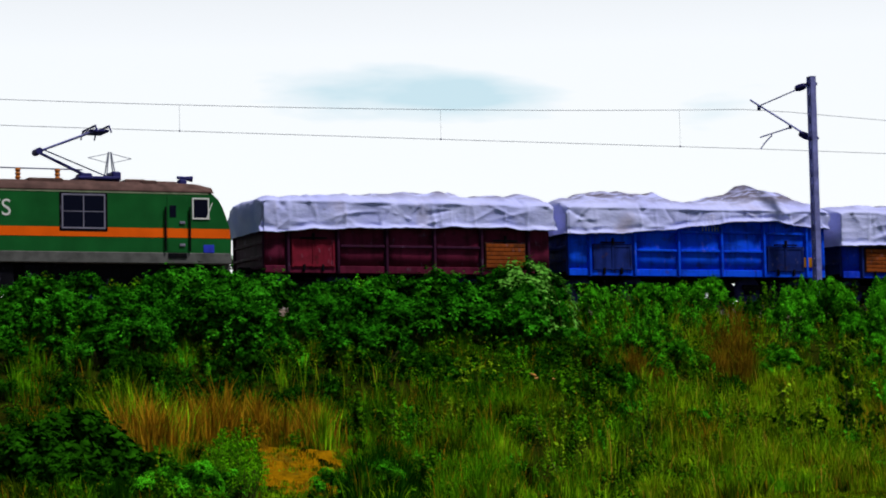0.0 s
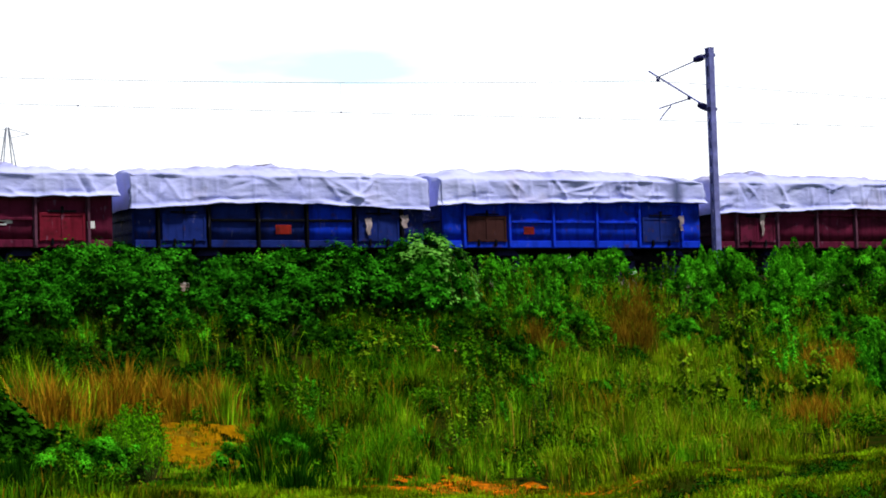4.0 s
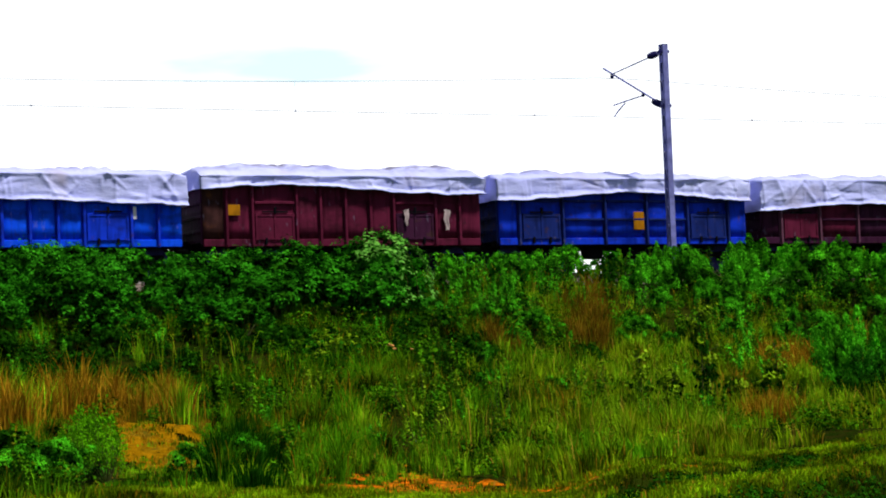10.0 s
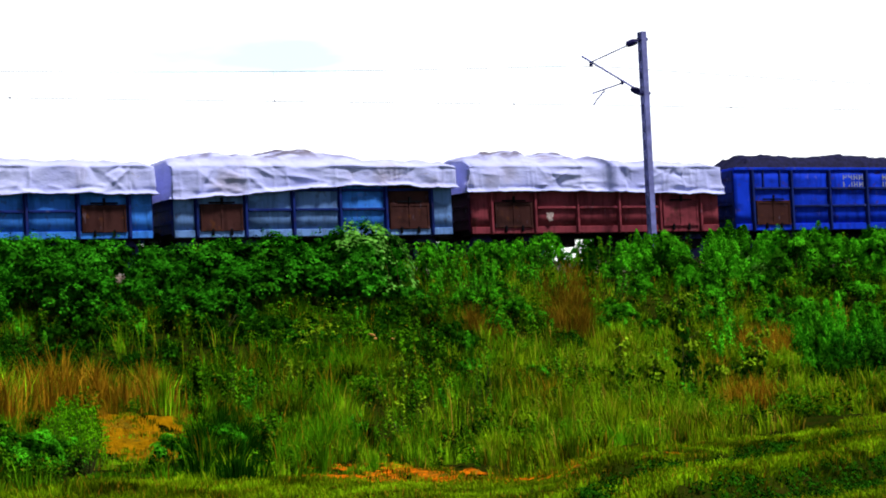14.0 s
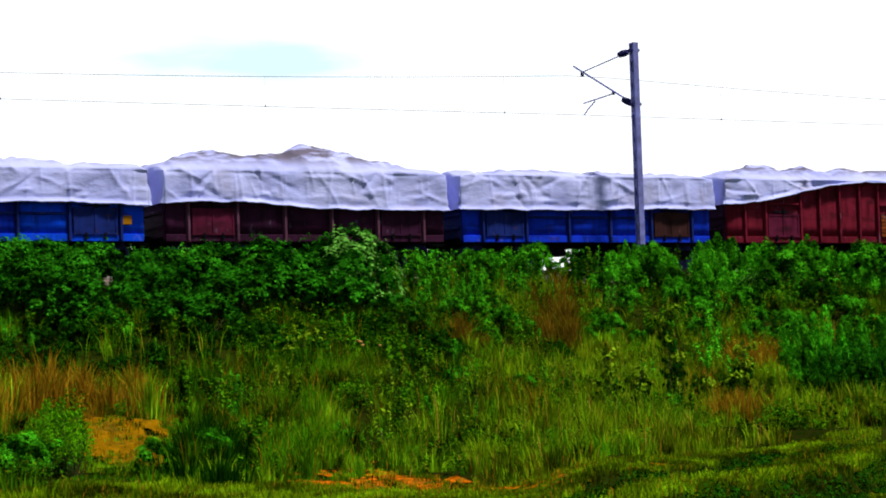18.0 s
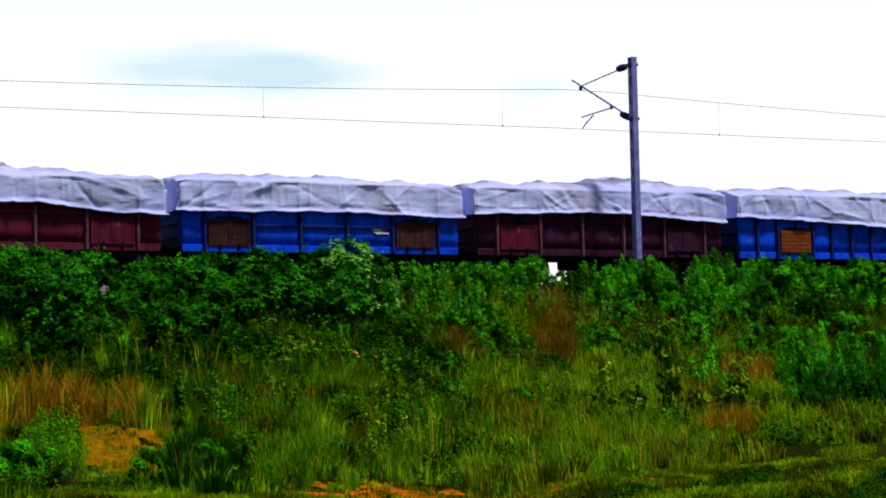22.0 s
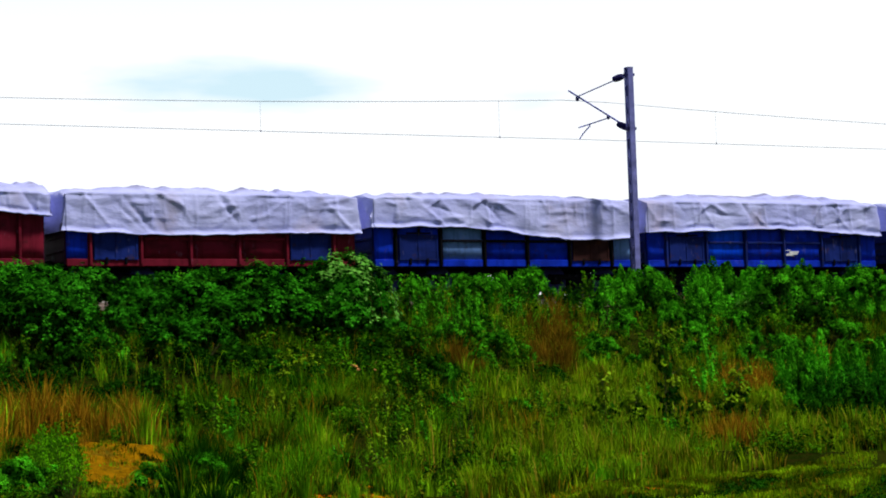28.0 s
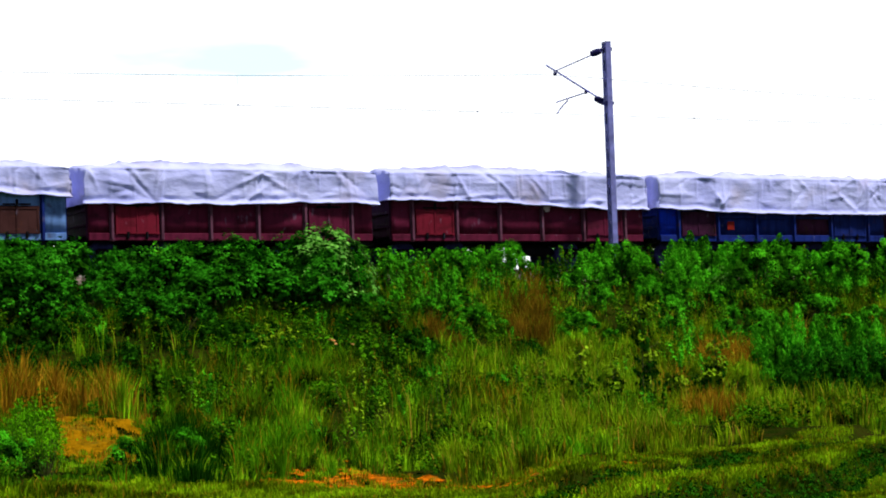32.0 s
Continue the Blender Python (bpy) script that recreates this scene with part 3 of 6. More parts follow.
# ---------------------------------------------------------------- far tower
def build_tower():
    t = thing("transmission_tower", "distant grey steel lattice power transmission tower", "tower", at=(86.4, 233.5, -6.1))
    top = 40.0
    g = Geo()
    for sx in (-1, 1):
        for sy in (-1, 1):
            g.tube((sx * 3.4, sy * 3.4, 0), (sx * 0.95, sy * 0.95, 34), 0.08, n=4)
            g.tube((sx * 0.95, sy * 0.95, 34), (sx * 0.15, sy * 0.15, top), 0.10, n=4)
    part("leg_frame", g, M_TOWER, t)
    g = Geo()
    for i in range(11):
        z0, z1 = i * 3.1, (i + 1) * 3.1
        a, b = 3.4 - 2.45 * z0 / 34, 3.4 - 2.45 * z1 / 34
        for s in (-1, 1):
            g.tube((-a, s * a, z0), (b, s * b, z1), 0.04, n=4).tube((a, s * a, z0), (-b, s * b, z1), 0.04, n=4)
            g.tube((s * a, -a, z0), (s * b, b, z1), 0.04, n=4).tube((s * a, a, z0), (s * b, -b, z1), 0.04, n=4)
    part("bracing", g, M_TOWER, t)
    for s in (-1, 1):
        g = Geo().tube((s * 0.2, 0, 39.8), (s * 2.9, 0, 39.2), 0.06, n=4).tube((s * 0.4, 0, 38.6), (s * 2.9, 0, 39.2), 0.06, n=4)
        part("cross_arm", g, M_TOWER, t)


# ---------------------------------------------------------------- wagons
MESH = {}


def shared(key, make, smooth=False):
    if key not in MESH:
        MESH[key] = make().mesh(key.split("|")[0], smooth)
    return MESH[key]


STYLES = {
    # upright posts along the side, bays with a door, heights of the long rails
    "A": ([-4.22, -2.52, -0.84, 0.84, 2.52, 4.22], (1, 5), (2.44, 1.80)),
    "B": ([-4.2, -3.3, -1.75, -0.9, 0.0, 0.9, 1.75, 3.3, 4.2], (2, 7), (2.34,)),
    "C": ([-4.22, -2.52, -0.84, 0.84, 2.52, 4.22], (1, 5), (2.10,)),
}
SILL = 1.16


def side_panel(w, dent):
    g = Geo()
    nx, nz = 5, 6
    pts = []
    for i in range(nx):
        for j in range(nz):
            u, v = i / (nx - 1), j / (nz - 1)
            b = 0.035 * math.sin(math.pi * u) * math.sin(math.pi * v) * noise.noise((dent * 3.7, u * 1.5, v * 2.0)) * 1.6
            pts.append(((u - 0.5) * w, b, SILL + (RIM - 0.06 - SILL) * v))
    return g.slab(pts, nx, nz, 0.045)


def door_leaf(w):
    g = Geo().box(-w / 2, w / 2, -0.05, 0.0, 1.12, 2.0, 0.012)
    for x in (-w / 2 + 0.05, 0.0, w / 2 - 0.05):
        g.box(x - 0.03, x + 0.03, -0.075, -0.05, 1.12, 2.0)
    for z in (1.17, 1.93):
        g.box(-w / 2, w / 2, -0.07, -0.05, z - 0.03, z + 0.03)
    return g


def post():
    g = Geo().box(-0.075, 0.075, -0.035, 0.04, 0.91, RIM - 0.02, 0.012)
    return g.box(-0.045, 0.045, -0.12, -0.035, 0.95, RIM - 0.1, 0.012)


def bogie_side():
    g = Geo().box(-1.3, 1.3, -0.07, 0.07, 0.52, 0.70, 0.03).box(-0.45, 0.45, -0.08, 0.08, 0.30, 0.56, 0.03)
    for x in (-1.0, 1.0):
        g.box(x - 0.18, x + 0.18, -0.12, 0.12, 0.36, 0.62, 0.03)
    return g


def wheel():
    g, n = Geo(), 20
    prof = [(-0.065, 0.1), (-0.065, 0.45), (-0.03, 0.5), (0.04, 0.5), (0.045, 0.525), (0.065, 0.52), (0.065, 0.1)]
    for y, r in prof:
        g.v += [(r * math.cos(6.28318 * i / n), y, 0.5 + r * math.sin(6.28318 * i / n)) for i in range(n)]
    for k in range(len(prof) - 1):
        g.f += [(k * n + i, k * n + (i + 1) % n, (k + 1) * n + (i + 1) % n, (k + 1) * n + i) for i in range(n)]
    g.f += [tuple(range(n)), tuple(range(len(prof) * n - 1, (len(prof) - 1) * n - 1, -1))]
    return g


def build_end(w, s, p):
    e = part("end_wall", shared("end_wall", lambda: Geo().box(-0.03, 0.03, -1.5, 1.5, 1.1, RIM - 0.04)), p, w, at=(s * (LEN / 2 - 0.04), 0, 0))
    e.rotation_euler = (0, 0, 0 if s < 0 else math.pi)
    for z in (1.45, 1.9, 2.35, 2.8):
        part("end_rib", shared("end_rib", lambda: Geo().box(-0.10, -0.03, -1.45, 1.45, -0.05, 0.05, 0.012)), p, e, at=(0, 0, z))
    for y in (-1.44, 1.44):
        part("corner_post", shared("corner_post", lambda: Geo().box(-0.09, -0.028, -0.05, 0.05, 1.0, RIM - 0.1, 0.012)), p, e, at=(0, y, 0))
    part("coupler", shared("coupler", lambda: Geo().box(-0.36, 0.3, -0.1, 0.1, 0.98, 1.2, 0.03)), PAINT["black"], w, at=(s * (LEN / 2 + 0.02), 0, 0))


def build_bogie(owner, x0, black):
    b = part("bogie", shared("bogie", lambda: Geo().box(-0.2, 0.2, -1.0, 1.0, 0.5, 0.85, 0.03)), black, owner, at=(x0, 0, 0))
    for y in (-1.02, 1.02):
        part("side_frame", shared("side_frame", bogie_side), black, b, at=(0, y, 0))
    for x in (-1.0, 1.0):
        part("axle", shared("axle", lambda: Geo().tube((0, -1.0, 0.5), (0, 1.0, 0.5), 0.08)), M_DARKSTEEL, b, at=(x, 0, 0))
        for y in (-0.83, 0.83):
            part("wheel", shared("wheel", wheel), M_DARKSTEEL, b, at=(x, y, 0))


def build_underframe(w):
    black = PAINT["black"]
    for y in (-1.3, 1.3):
        part("sole_bar", shared("sole_bar", lambda: Geo().box(-4.95, 4.95, -0.05, 0.05, 0.9, 1.14, 0.015)), black, w, at=(0, y, 0))
    part("centre_sill", shared("centre_sill", lambda: Geo().box(-5.0, 5.0, -0.25, 0.25, 0.85, 1.14, 0.015)), black, w)
    for x in (-4.8, -1.6, 1.6, 4.8):
        part("cross_bearer", shared("cross_bearer", lambda: Geo().box(-0.08, 0.08, -1.25, 1.25, 0.92, 1.12, 0.012)), black, w, at=(x, 0, 0))
    part("brake_box", shared("brake_box", lambda: Geo().box(-1.1, -0.5, -0.8, -0.2, 0.5, 0.9, 0.05)), black, w)
    part("brake_cylinder", shared("brake_cylinder", lambda: Geo().tube((0.4, -0.7, 0.68), (1.5, -0.7, 0.68), 0.22, n=12)), black, w)


def smooth_curve(points, n):
    """Heights at n even steps through points given at even steps, without kinks."""
    p = np.asarray(points, float)
    y = np.interp(np.linspace(0, 1, n), np.linspace(0, 1, len(p)), p)
    k = max(1, n // (2 * len(p)))
    for _ in range(3):
        pad = np.pad(y, k, mode="edge")
        y = np.convolve(pad, np.ones(2 * k + 1) / (2 * k + 1), "valid")
    return y


def rag(seed, w, h):
    rr = random.Random(seed)
    n = 6
    pts = [((i / 5 - 0.5) * w * (1 - 0.5 * j / 7) + 0.1 * w * math.sin(j * 1.3 + seed), -0.03 - 0.05 * rr.random(), -h * j / 7 + 0.05 * rr.random())
           for i in range(n) for j in range(8)]
    return Geo().grid(pts, n, 8)


def tarp_mesh(k, hem, heap):
    """A loose sheet over a heaped load: creased sides, rounded rims, lumpy top, ends hanging down."""
    nx, ns, nt, ne = 210, 22, 22, 9
    hem_c, heap_c = smooth_curve(hem, nx) + 0.09, smooth_curve(heap, nx) + 0.07
    rr = random.Random(k * 7 + 3)
    ph = rr.random() * 50
    half = HALF + 0.13
    posts = np.array([-5.05, -4.22, -2.52, -0.84, 0.84, 2.52, 4.22, 5.05])

    def drape(x, v, hd):
        """Between the posts the sheet sags inwards, overhangs at the rim here and there, and kicks out at the hem."""
        i = int(max(0, min(6, np.searchsorted(posts, x) - 1)))
        u = (x - posts[i]) / (posts[i + 1] - posts[i])
        sag = math.sin(math.pi * max(0.0, min(1.0, u))) ** 2
        over = max(0.0, min(1.0, 0.55 + 1.5 * noise.noise((x * 0.75 + ph, 4.0, 2.0))))
        kick = max(0.0, min(1.0, 0.6 + 1.4 * noise.noise((x * 0.9 + ph, 9.0, 2.0))))
        below = (1 - v) * hd                       # metres under the rim
        d = -0.045 * sag * math.sin(math.pi * min(1.0, v * 1.05))
        d += 0.06 * over * math.exp(-(below / 0.035) ** 2) - 0.03 * over * math.exp(-((below - 0.11) / 0.05) ** 2)
        d += kick * (0.085 * math.exp(-(v * hd / 0.05) ** 2) - 0.04 * math.exp(-((v * hd - 0.14) / 0.06) ** 2))
        return d
    xs = np.linspace(-LEN / 2 - 0.05, LEN / 2 + 0.05, nx)
    # creases: along, up from the hem, slant, reach, width, depth, bend
    lines = [(x + rr.uniform(-0.3, 0.3), 0.5, 1.57 + rr.uniform(-0.12, 0.12), 0.8, 0.05, rr.uniform(0.03, 0.08), 0.0) for x in (-4.2, -2.5, -0.8, 0.9, 2.5, 4.2)]
    for _ in range(20):                           # long straight pulls from the ties
        lines.append((rr.uniform(-5, 5), rr.uniform(0.05, 1.0), rr.choice((0.12, -0.15, 0.5, -0.5, 0.9, -0.9, 2.2)) + rr.uniform(-0.2, 0.2), rr.uniform(0.3, 0.9),
                      rr.uniform(0.03, 0.07), rr.choice((-1, 1, 1)) * rr.uniform(0.04, 0.11), rr.uniform(-0.12, 0.12)))
    for _ in range(5):                            # the sheet caught on the rim
        lines.append((rr.uniform(-5, 5), rr.uniform(0.94, 1.0), rr.uniform(-0.05, 0.05), rr.uniform(0.3, 0.9), 0.04, rr.uniform(0.04, 0.08), 0.0))
    for _ in range(12):                           # crisp upright pleats and small tucks over the hem
        lines.append((rr.uniform(-5, 5), rr.uniform(0.3, 0.8), 1.57 + rr.uniform(-0.15, 0.15), rr.uniform(0.25, 0.5), 0.025, rr.uniform(0.05, 0.1), rr.uniform(-0.1, 0.1)))
        lines.append((rr.uniform(-5, 5), rr.uniform(0.08, 0.35), rr.uniform(-0.12, 0.12), rr.uniform(0.15, 0.35), 0.03, rr.uniform(0.05, 0.09), 0.0))
    for _ in range(14):
        lines.append((rr.uniform(-5, 5), rr.uniform(1.1, 1.9), rr.uniform(0, 3.1), rr.uniform(0.25, 0.6), rr.uniform(0.05, 0.1), rr.choice((-1, 1)) * rr.uniform(0.05, 0.13), rr.uniform(-0.3, 0.3)))

    def creases(x, s):
        d = 0.0
        for cx, cs, a, reach, w, depth, bend in lines:
            u, v = x - cx, s - cs
            along = u * math.cos(a) + v * math.sin(a)
            if abs(along) > 2.2 * reach:
                continue
            off = -u * math.sin(a) + v * math.cos(a) + bend * along * along
            if abs(off) < 6 * w:
                d += depth * math.exp(-math.sqrt(off * off + 0.0004) / w) * math.exp(-(along / reach) ** 2)
        return d
    rows = []
    for i in range(nx):
        x, hp = xs[i], heap_c[i]
        hd = hem_c[i] + 0.035 * noise.noise((x * 1.5 + ph, 0, 0)) + 0.02 * noise.noise((x * 5 + ph, 0, 3)) + 0.025 * abs(math.sin(x * 1.85 + ph))
        fall = max(0.0, abs(x) - LEN / 2 + 0.35) / 0.4
        row = []
        for j in range(ns):                       # near side, hem to rim
            v = j / (ns - 1)
            s = v * hd + (1.0 - hd)
            z = RIM + 0.04 - hd * (1 - v)
            out = 0.05 + 0.07 * noise.noise((x * 0.55 + ph, s * 0.9, 1.0)) + 0.07 * abs(noise.noise((x * 0.9 + ph, s * 1.3, 6.0))) + creases(x, s) + drape(x, v, hd)
            round_off = 0.07 * max(0.0, (v - 0.85) / 0.15) ** 2
            row.append((x, -(half + max(0.0, out) - round_off), z))
        for j in range(1, nt):
            c = j / nt * 2 - 1
            edge = (1 - abs(c) ** 2.6) ** 0.8
            s = 1.0 + (c + 1) * 1.0
            z = RIM + 0.05 + (0.03 + hp) * edge * (1 + 0.35 * noise.noise((x * 0.8 + ph, c * 1.3, 5)))
            z += (0.11 * noise.noise((x * 1.3 + ph, c * 1.6, 7)) + 0.05 * noise.noise((x * 3.4 + ph, c * 2.2, 17)) + 0.9 * creases(x, s)) * min(1.0, edge * 2.5)
            row.append((x, c * (half - 0.05), max(z, RIM + 0.035)))
        for j in range(ns):
            v = 1 - j / (ns - 1)
            row.append((x, half + 0.03 * noise.noise((x + ph, v, 2)), RIM + 0.04 - hd * (1 - v)))
        rows.append([(px, py, pz - (0.06 * fall * fall if pz > RIM else 0)) for px, py, pz in row])

    def end_rows(base, s):
        out = []
        top, low = max(p[2] for p in base), min(p[2] for p in base)
        for e in range(1, ne + 1):
            lid = top + (low - top) * e / ne
            row = []
            for px, py, pz in base:
                f = noise.noise((py * 1.4 + ph, e * 0.25, 2)) * 0.07 + 0.11 * max(0.0, 1 - 5 * abs(noise.noise((py * 1.1 + e * 0.12 + ph, e * 0.1, 8))))
                row.append((px + s * (0.012 * e + max(-0.01, f)), py * (1 - 0.003 * e), min(pz, lid)))
            out.append(row)
        return out
    rows = end_rows(rows[0], -1)[::-1] + rows + end_rows(rows[-1], 1)
    g = Geo().grid([p for r in rows for p in r], len(rows), len(rows[0]))
    edge_ = Geo()
    near = [r[0] for r in rows[ne:ne + nx]]
    ring = [(0.0, -0.022), (-0.024, -0.008), (-0.018, 0.02), (0.012, 0.024), (0.02, 0.0), (0.0, -0.022)]
    edge_.grid([(x, y + dy, z + dz) for x, y, z in near for dy, dz in ring], nx, len(ring))
    return g.mesh("tarpaulin", True), edge_.mesh("hem", True)


NEVER = None
#    paint, style, door paints, other bay paints, hem drop along the wagon, heap height along it
WAGONS = []


def wagon(colour, style, doors, bays, hem, heap):
    WAGONS.append((colour, style, doors, bays, hem, heap))


wagon("maroon", "A", ("red", "wood"), {}, (.95, .75, .75, .62, .78), (.0, .22, .25, .36, .3, .2))
wagon("bright_blue", "A", ("navy", "navy"), {}, (.85, .75, .5, .15, .62), (.05, .6, .65, .25, .2, .75, .75, .1))
wagon("blue", "A", ("wood", "rust"), {}, (1.1, 1.0, 1.3, 1.15, 1.0), (.1, .3, .25, .35, .3, 0))
wagon("blue", "A", ("signal_red", "black"), {}, NEVER, NEVER)
wagon("maroon", "A", ("red", "red"), {0: "red"}, (1.0, .9, .65, .65, .6), (.1, .35, .4, .3, .2, 0))
wagon("navy", "A", ("navy", "navy"), {4: "blue"}, (1.05, .8, .75, .85, 1.0), (.1, .2, .3, .3, .1, 0))
wagon("blue", "A", ("rust", "navy"), {}, (.8, .7, .7, .6, .65), (.2, .3, .3, .35, .25, 0))
wagon("maroon", "C", ("maroon", "maroon"), {}, (1.0, .95, .78, .8, 1.0), (.1, .4, .22, .32, .15, 0))
wagon("maroon", "C", ("rust", "maroon"), {1: "red"}, (.85, .85, .7, .42, .6), (.1, .32, .3, .2, .2, .05))
wagon("maroon", "C", ("maroon", "dark_maroon"), {}, (.95, .9, .72, .62, .6, .66, .7, .25, .1, .5, .66, .6, .58), (.05, .3, .72, .8, .5, .7, .84, .62, .28, .5, .68, .4, .05))
wagon("blue", "C", ("navy", "navy"), {6: "bright_blue"}, (.95, 1.0, .95, .88, .85), (.05, .25, .3, .1, .1, .1))
wagon("maroon", "B", ("red", "maroon"), {}, (.9, .8, .65, .62, .75), (.1, .25, .38, .3, .25, .1))
wagon("bright_blue", "B", ("blue", "blue"), {}, (.82, .72, .7, .8, .9), (.05, .25, .2, .15, .15, .1))
wagon("maroon", "B", ("maroon", "dark_maroon"), {0: "rust"}, (.4, .15, .3, .5, .5), (.1, .45, .35, .2, .4, .15))
wagon("blue", "A", ("navy", "navy"), {}, (.75, .58, .32, .5, .75), (.05, .25, .2, .15, .1, 0))
wagon("dark_maroon", "A", ("maroon", "dark_maroon"), {2: "maroon"}, (1.1, .8, .75, .85, .85), (.05, .12, .12, .15, .1, 0))
wagon("bright_red", "A", ("bright_red", "bright_red"), {}, (1.0, .88, .8, .78, .75), (.05, .22, .2, .15, .12, 0))
wagon("light_blue", "A", ("rust", "rust"), {0: "blue"}, (.85, .85, .8, .75, .85), (.05, .32, .3, .22, .15, 0))
wagon("grey_blue", "A", ("rust", "rust"), {4: "light_blue", 5: "rust"}, (1.0, .85, .6, .5, .7), (.1, .5, .3, .62, .3, .15, .05))
wagon("brick", "A", ("rust", "brick"), {}, (.8, .75, .78, .85, .9), (.2, .5, .45, .22, .15, .05))
wagon("blue", "A", ("rust", "dark_maroon"), {}, NEVER, (.42, .66, .62, .5, .66, .62, .5, .55, .42))
wagon("light_blue", "A", ("rust", "navy"), {}, (.85, .55, .12, .06, .05, .15), (.05, .32, .25, .25, .15, 0))
wagon("bright_blue", "A", ("navy", "navy"), {3: "blue"}, (1.0, 1.08, 1.0, .95, 1.1), (.1, .3, .42, .3, .12, .1))
wagon("dark_maroon", "C", ("maroon", "dark_maroon"), {}, (1.0, .85, 1.15, 1.15, 1.15), (.05, .45, .6, .6, .46, .62, .76, .82, .74, .45, .28, .15, 0))
wagon("blue", "A", ("navy", "rust"), {}, (1.1, 1.1, 1.1, 1.0, 1.05), (.05, .12, .15, .12, .08, 0))
wagon("red", "B", ("maroon", "wood"), {}, (.85, .74, .45, .12, -.03, -.05, -.03, .5), (.05, .42, .42, .38, .4, .42, .40, .2))
wagon("light_blue", "A", ("navy", "navy"), {0: "blue", 3: "navy"}, (.95, 1.05, 1.1, 1.2, 1.05), (.1, .3, .35, .28, .12, 0))
wagon("maroon", "C", ("maroon", "maroon"), {0: "brick"}, (.88, .72, .75, .7, 1.0, 1.05), (.3, .4, .35, .25, .1, 0))
wagon("bright_blue", "A", ("rust", "rust"), {}, (.9, .9, .82, .9, 1.0), (.1, .25, .2, .2, .12, 0))
wagon("dark_maroon", "C", ("maroon", "dark_maroon"), {}, (.82, .75, .65, .8, 1.0), (.1, .28, .2, .5, .4, .1))
wagon("bright_blue", "B", ("wood", "navy"), {}, (.72, .8, .92, 1.05, 1.05), (.1, .3, .22, .2, .12, .05))
wagon("blue", "A", ("blue", "blue"), {}, (.8, 1.1, 1.3, 1.25, 1.15), (.1, .5, .38, .4, .4, .05))
wagon("red", "A", ("dark_maroon", "maroon"), {}, (.85, 1.05, 1.3, 1.2, 1.05), (.05, .18, .16, .22, .1, 0))
wagon("light_blue", "A", ("navy", "navy"), {0: "blue", 2: "blue"}, (1.0, .9, .9, 1.02, 1.08), (.05, .2, .25, .12, .05, 0))
wagon("red", "B", ("red", "red"), {}, (1.0, .6, .05, .03, .45, .7), (.1, .25, .42, .5, .4, .3))
wagon("red", "A", ("navy", "navy"), {0: "blue", 1: "navy"}, (1.1, 1.22, 1.22, 1.1, 1.15), (.05, .2, .2, .18, .15, 0))
wagon("blue", "A", ("navy", "rust"), {2: "grey_blue", 6: "grey_blue"}, (.95, .82, .98, 1.38, 1.15), (.05, .15, .12, .15, .08, 0))
wagon("blue", "A", ("navy", "navy"), {2: "bright_blue"}, (1.0, .95, .8, .9, 1.1), (.05, .3, .2, .35, .28, .05))
wagon("bright_blue", "A", ("blue", "navy"), {}, (.9, .78, .75, .8, .9), (.05, .1, .12, .16, .1, 0))
wagon("grey_blue", "A", ("black", "rust"), {4: "light_blue"}, (.5, .35, .45, .75, .85), (.0, .15, .32, .3, .15, 0))
wagon("maroon", "C", ("red", "maroon"), {}, (1.08, .98, 1.1, .9, 1.0), (.05, .2, .22, .25, .15, 0))
wagon("maroon", "C", ("red", "maroon"), {}, (.85, .82, .92, 1.08, 1.1), (.05, .28, .25, .12, .1, 0))
wagon("navy", "A", ("dark_maroon", "navy"), {0: "blue", 4: "dark_maroon"}, (1.0, 1.15, 1.2, 1.2, 1.2), (.05, .2, .15, .1, .1, 0))
wagon("maroon", "C", ("maroon", "maroon"), {}, (1.0, 1.0, .9, .9, 1.0), (.05, .2, .2, .15, .1, 0))
# plates and rags on the sides: wagon, kind, along, height, width, tall, paint
EXTRAS = []


def extra(k, kind, along, height, width, tall, colour):
    EXTRAS.append((k, kind, along, height, width, tall, colour))


extra(2, "plate", .93, 1.45, .38, .34, "ochre")
extra(6, "plate", .5, 1.5, .55, .3, "signal_red")
extra(7, "plate", .32, 1.5, .4, .25, "signal_red")
extra(15, "plate", .55, 1.75, .42, .62, "ochre")
extra(23, "plate", .47, 2.08, .5, .2, "ochre")
extra(23, "plate", .71, 2.2, .5, .14, "ochre")
extra(23, "plate", .94, 1.6, .35, .28, "ochre")
extra(27, "plate", .09, 1.75, .36, .4, "ochre")
extra(27, "plate", .22, 2.05, .62, .2, "ochre")
extra(27, "plate", .22, 1.5, .62, .4, "ochre")
extra(27, "plate", .55, 1.36, .6, .16, "ochre")
extra(39, "plate", .56, 1.55, .32, .3, "ochre")
extra(5, "plate", .93, 1.62, .24, .22, "white")
extra(4, "plate", .95, 1.6, .25, .22, "white")
extra(14, "plate", .1, 2.1, .5, .35, "ochre")
extra(13, "plate", .84, 2.0, .14, .4, "white")
extra(43, "plate", .3, 1.5, .3, .3, "signal_red")
extra(22, "plate", .92, 1.5, .36, .36, "rust")
extra(3, "plate", .42, 1.4, .5, .12, "white")
extra(16, "plate", .335, 2.62, 1.3, .3, "wood")
extra(16, "plate", .16, 2.7, 1.0, .1, "ochre")
extra(34, "plate", .6, 1.9, .5, .2, "signal_red")
extra(6, "rag", .80, 1.85, .25, .55, "")
extra(6, "rag", .93, 1.95, .3, .4, "")
extra(8, "rag", .18, 2.1, .2, .75, "")
extra(12, "slanted_rag", .74, 1.95, .2, 1.15, "")
extra(11, "scrape", .33, 1.85, 1.3, .34, "")
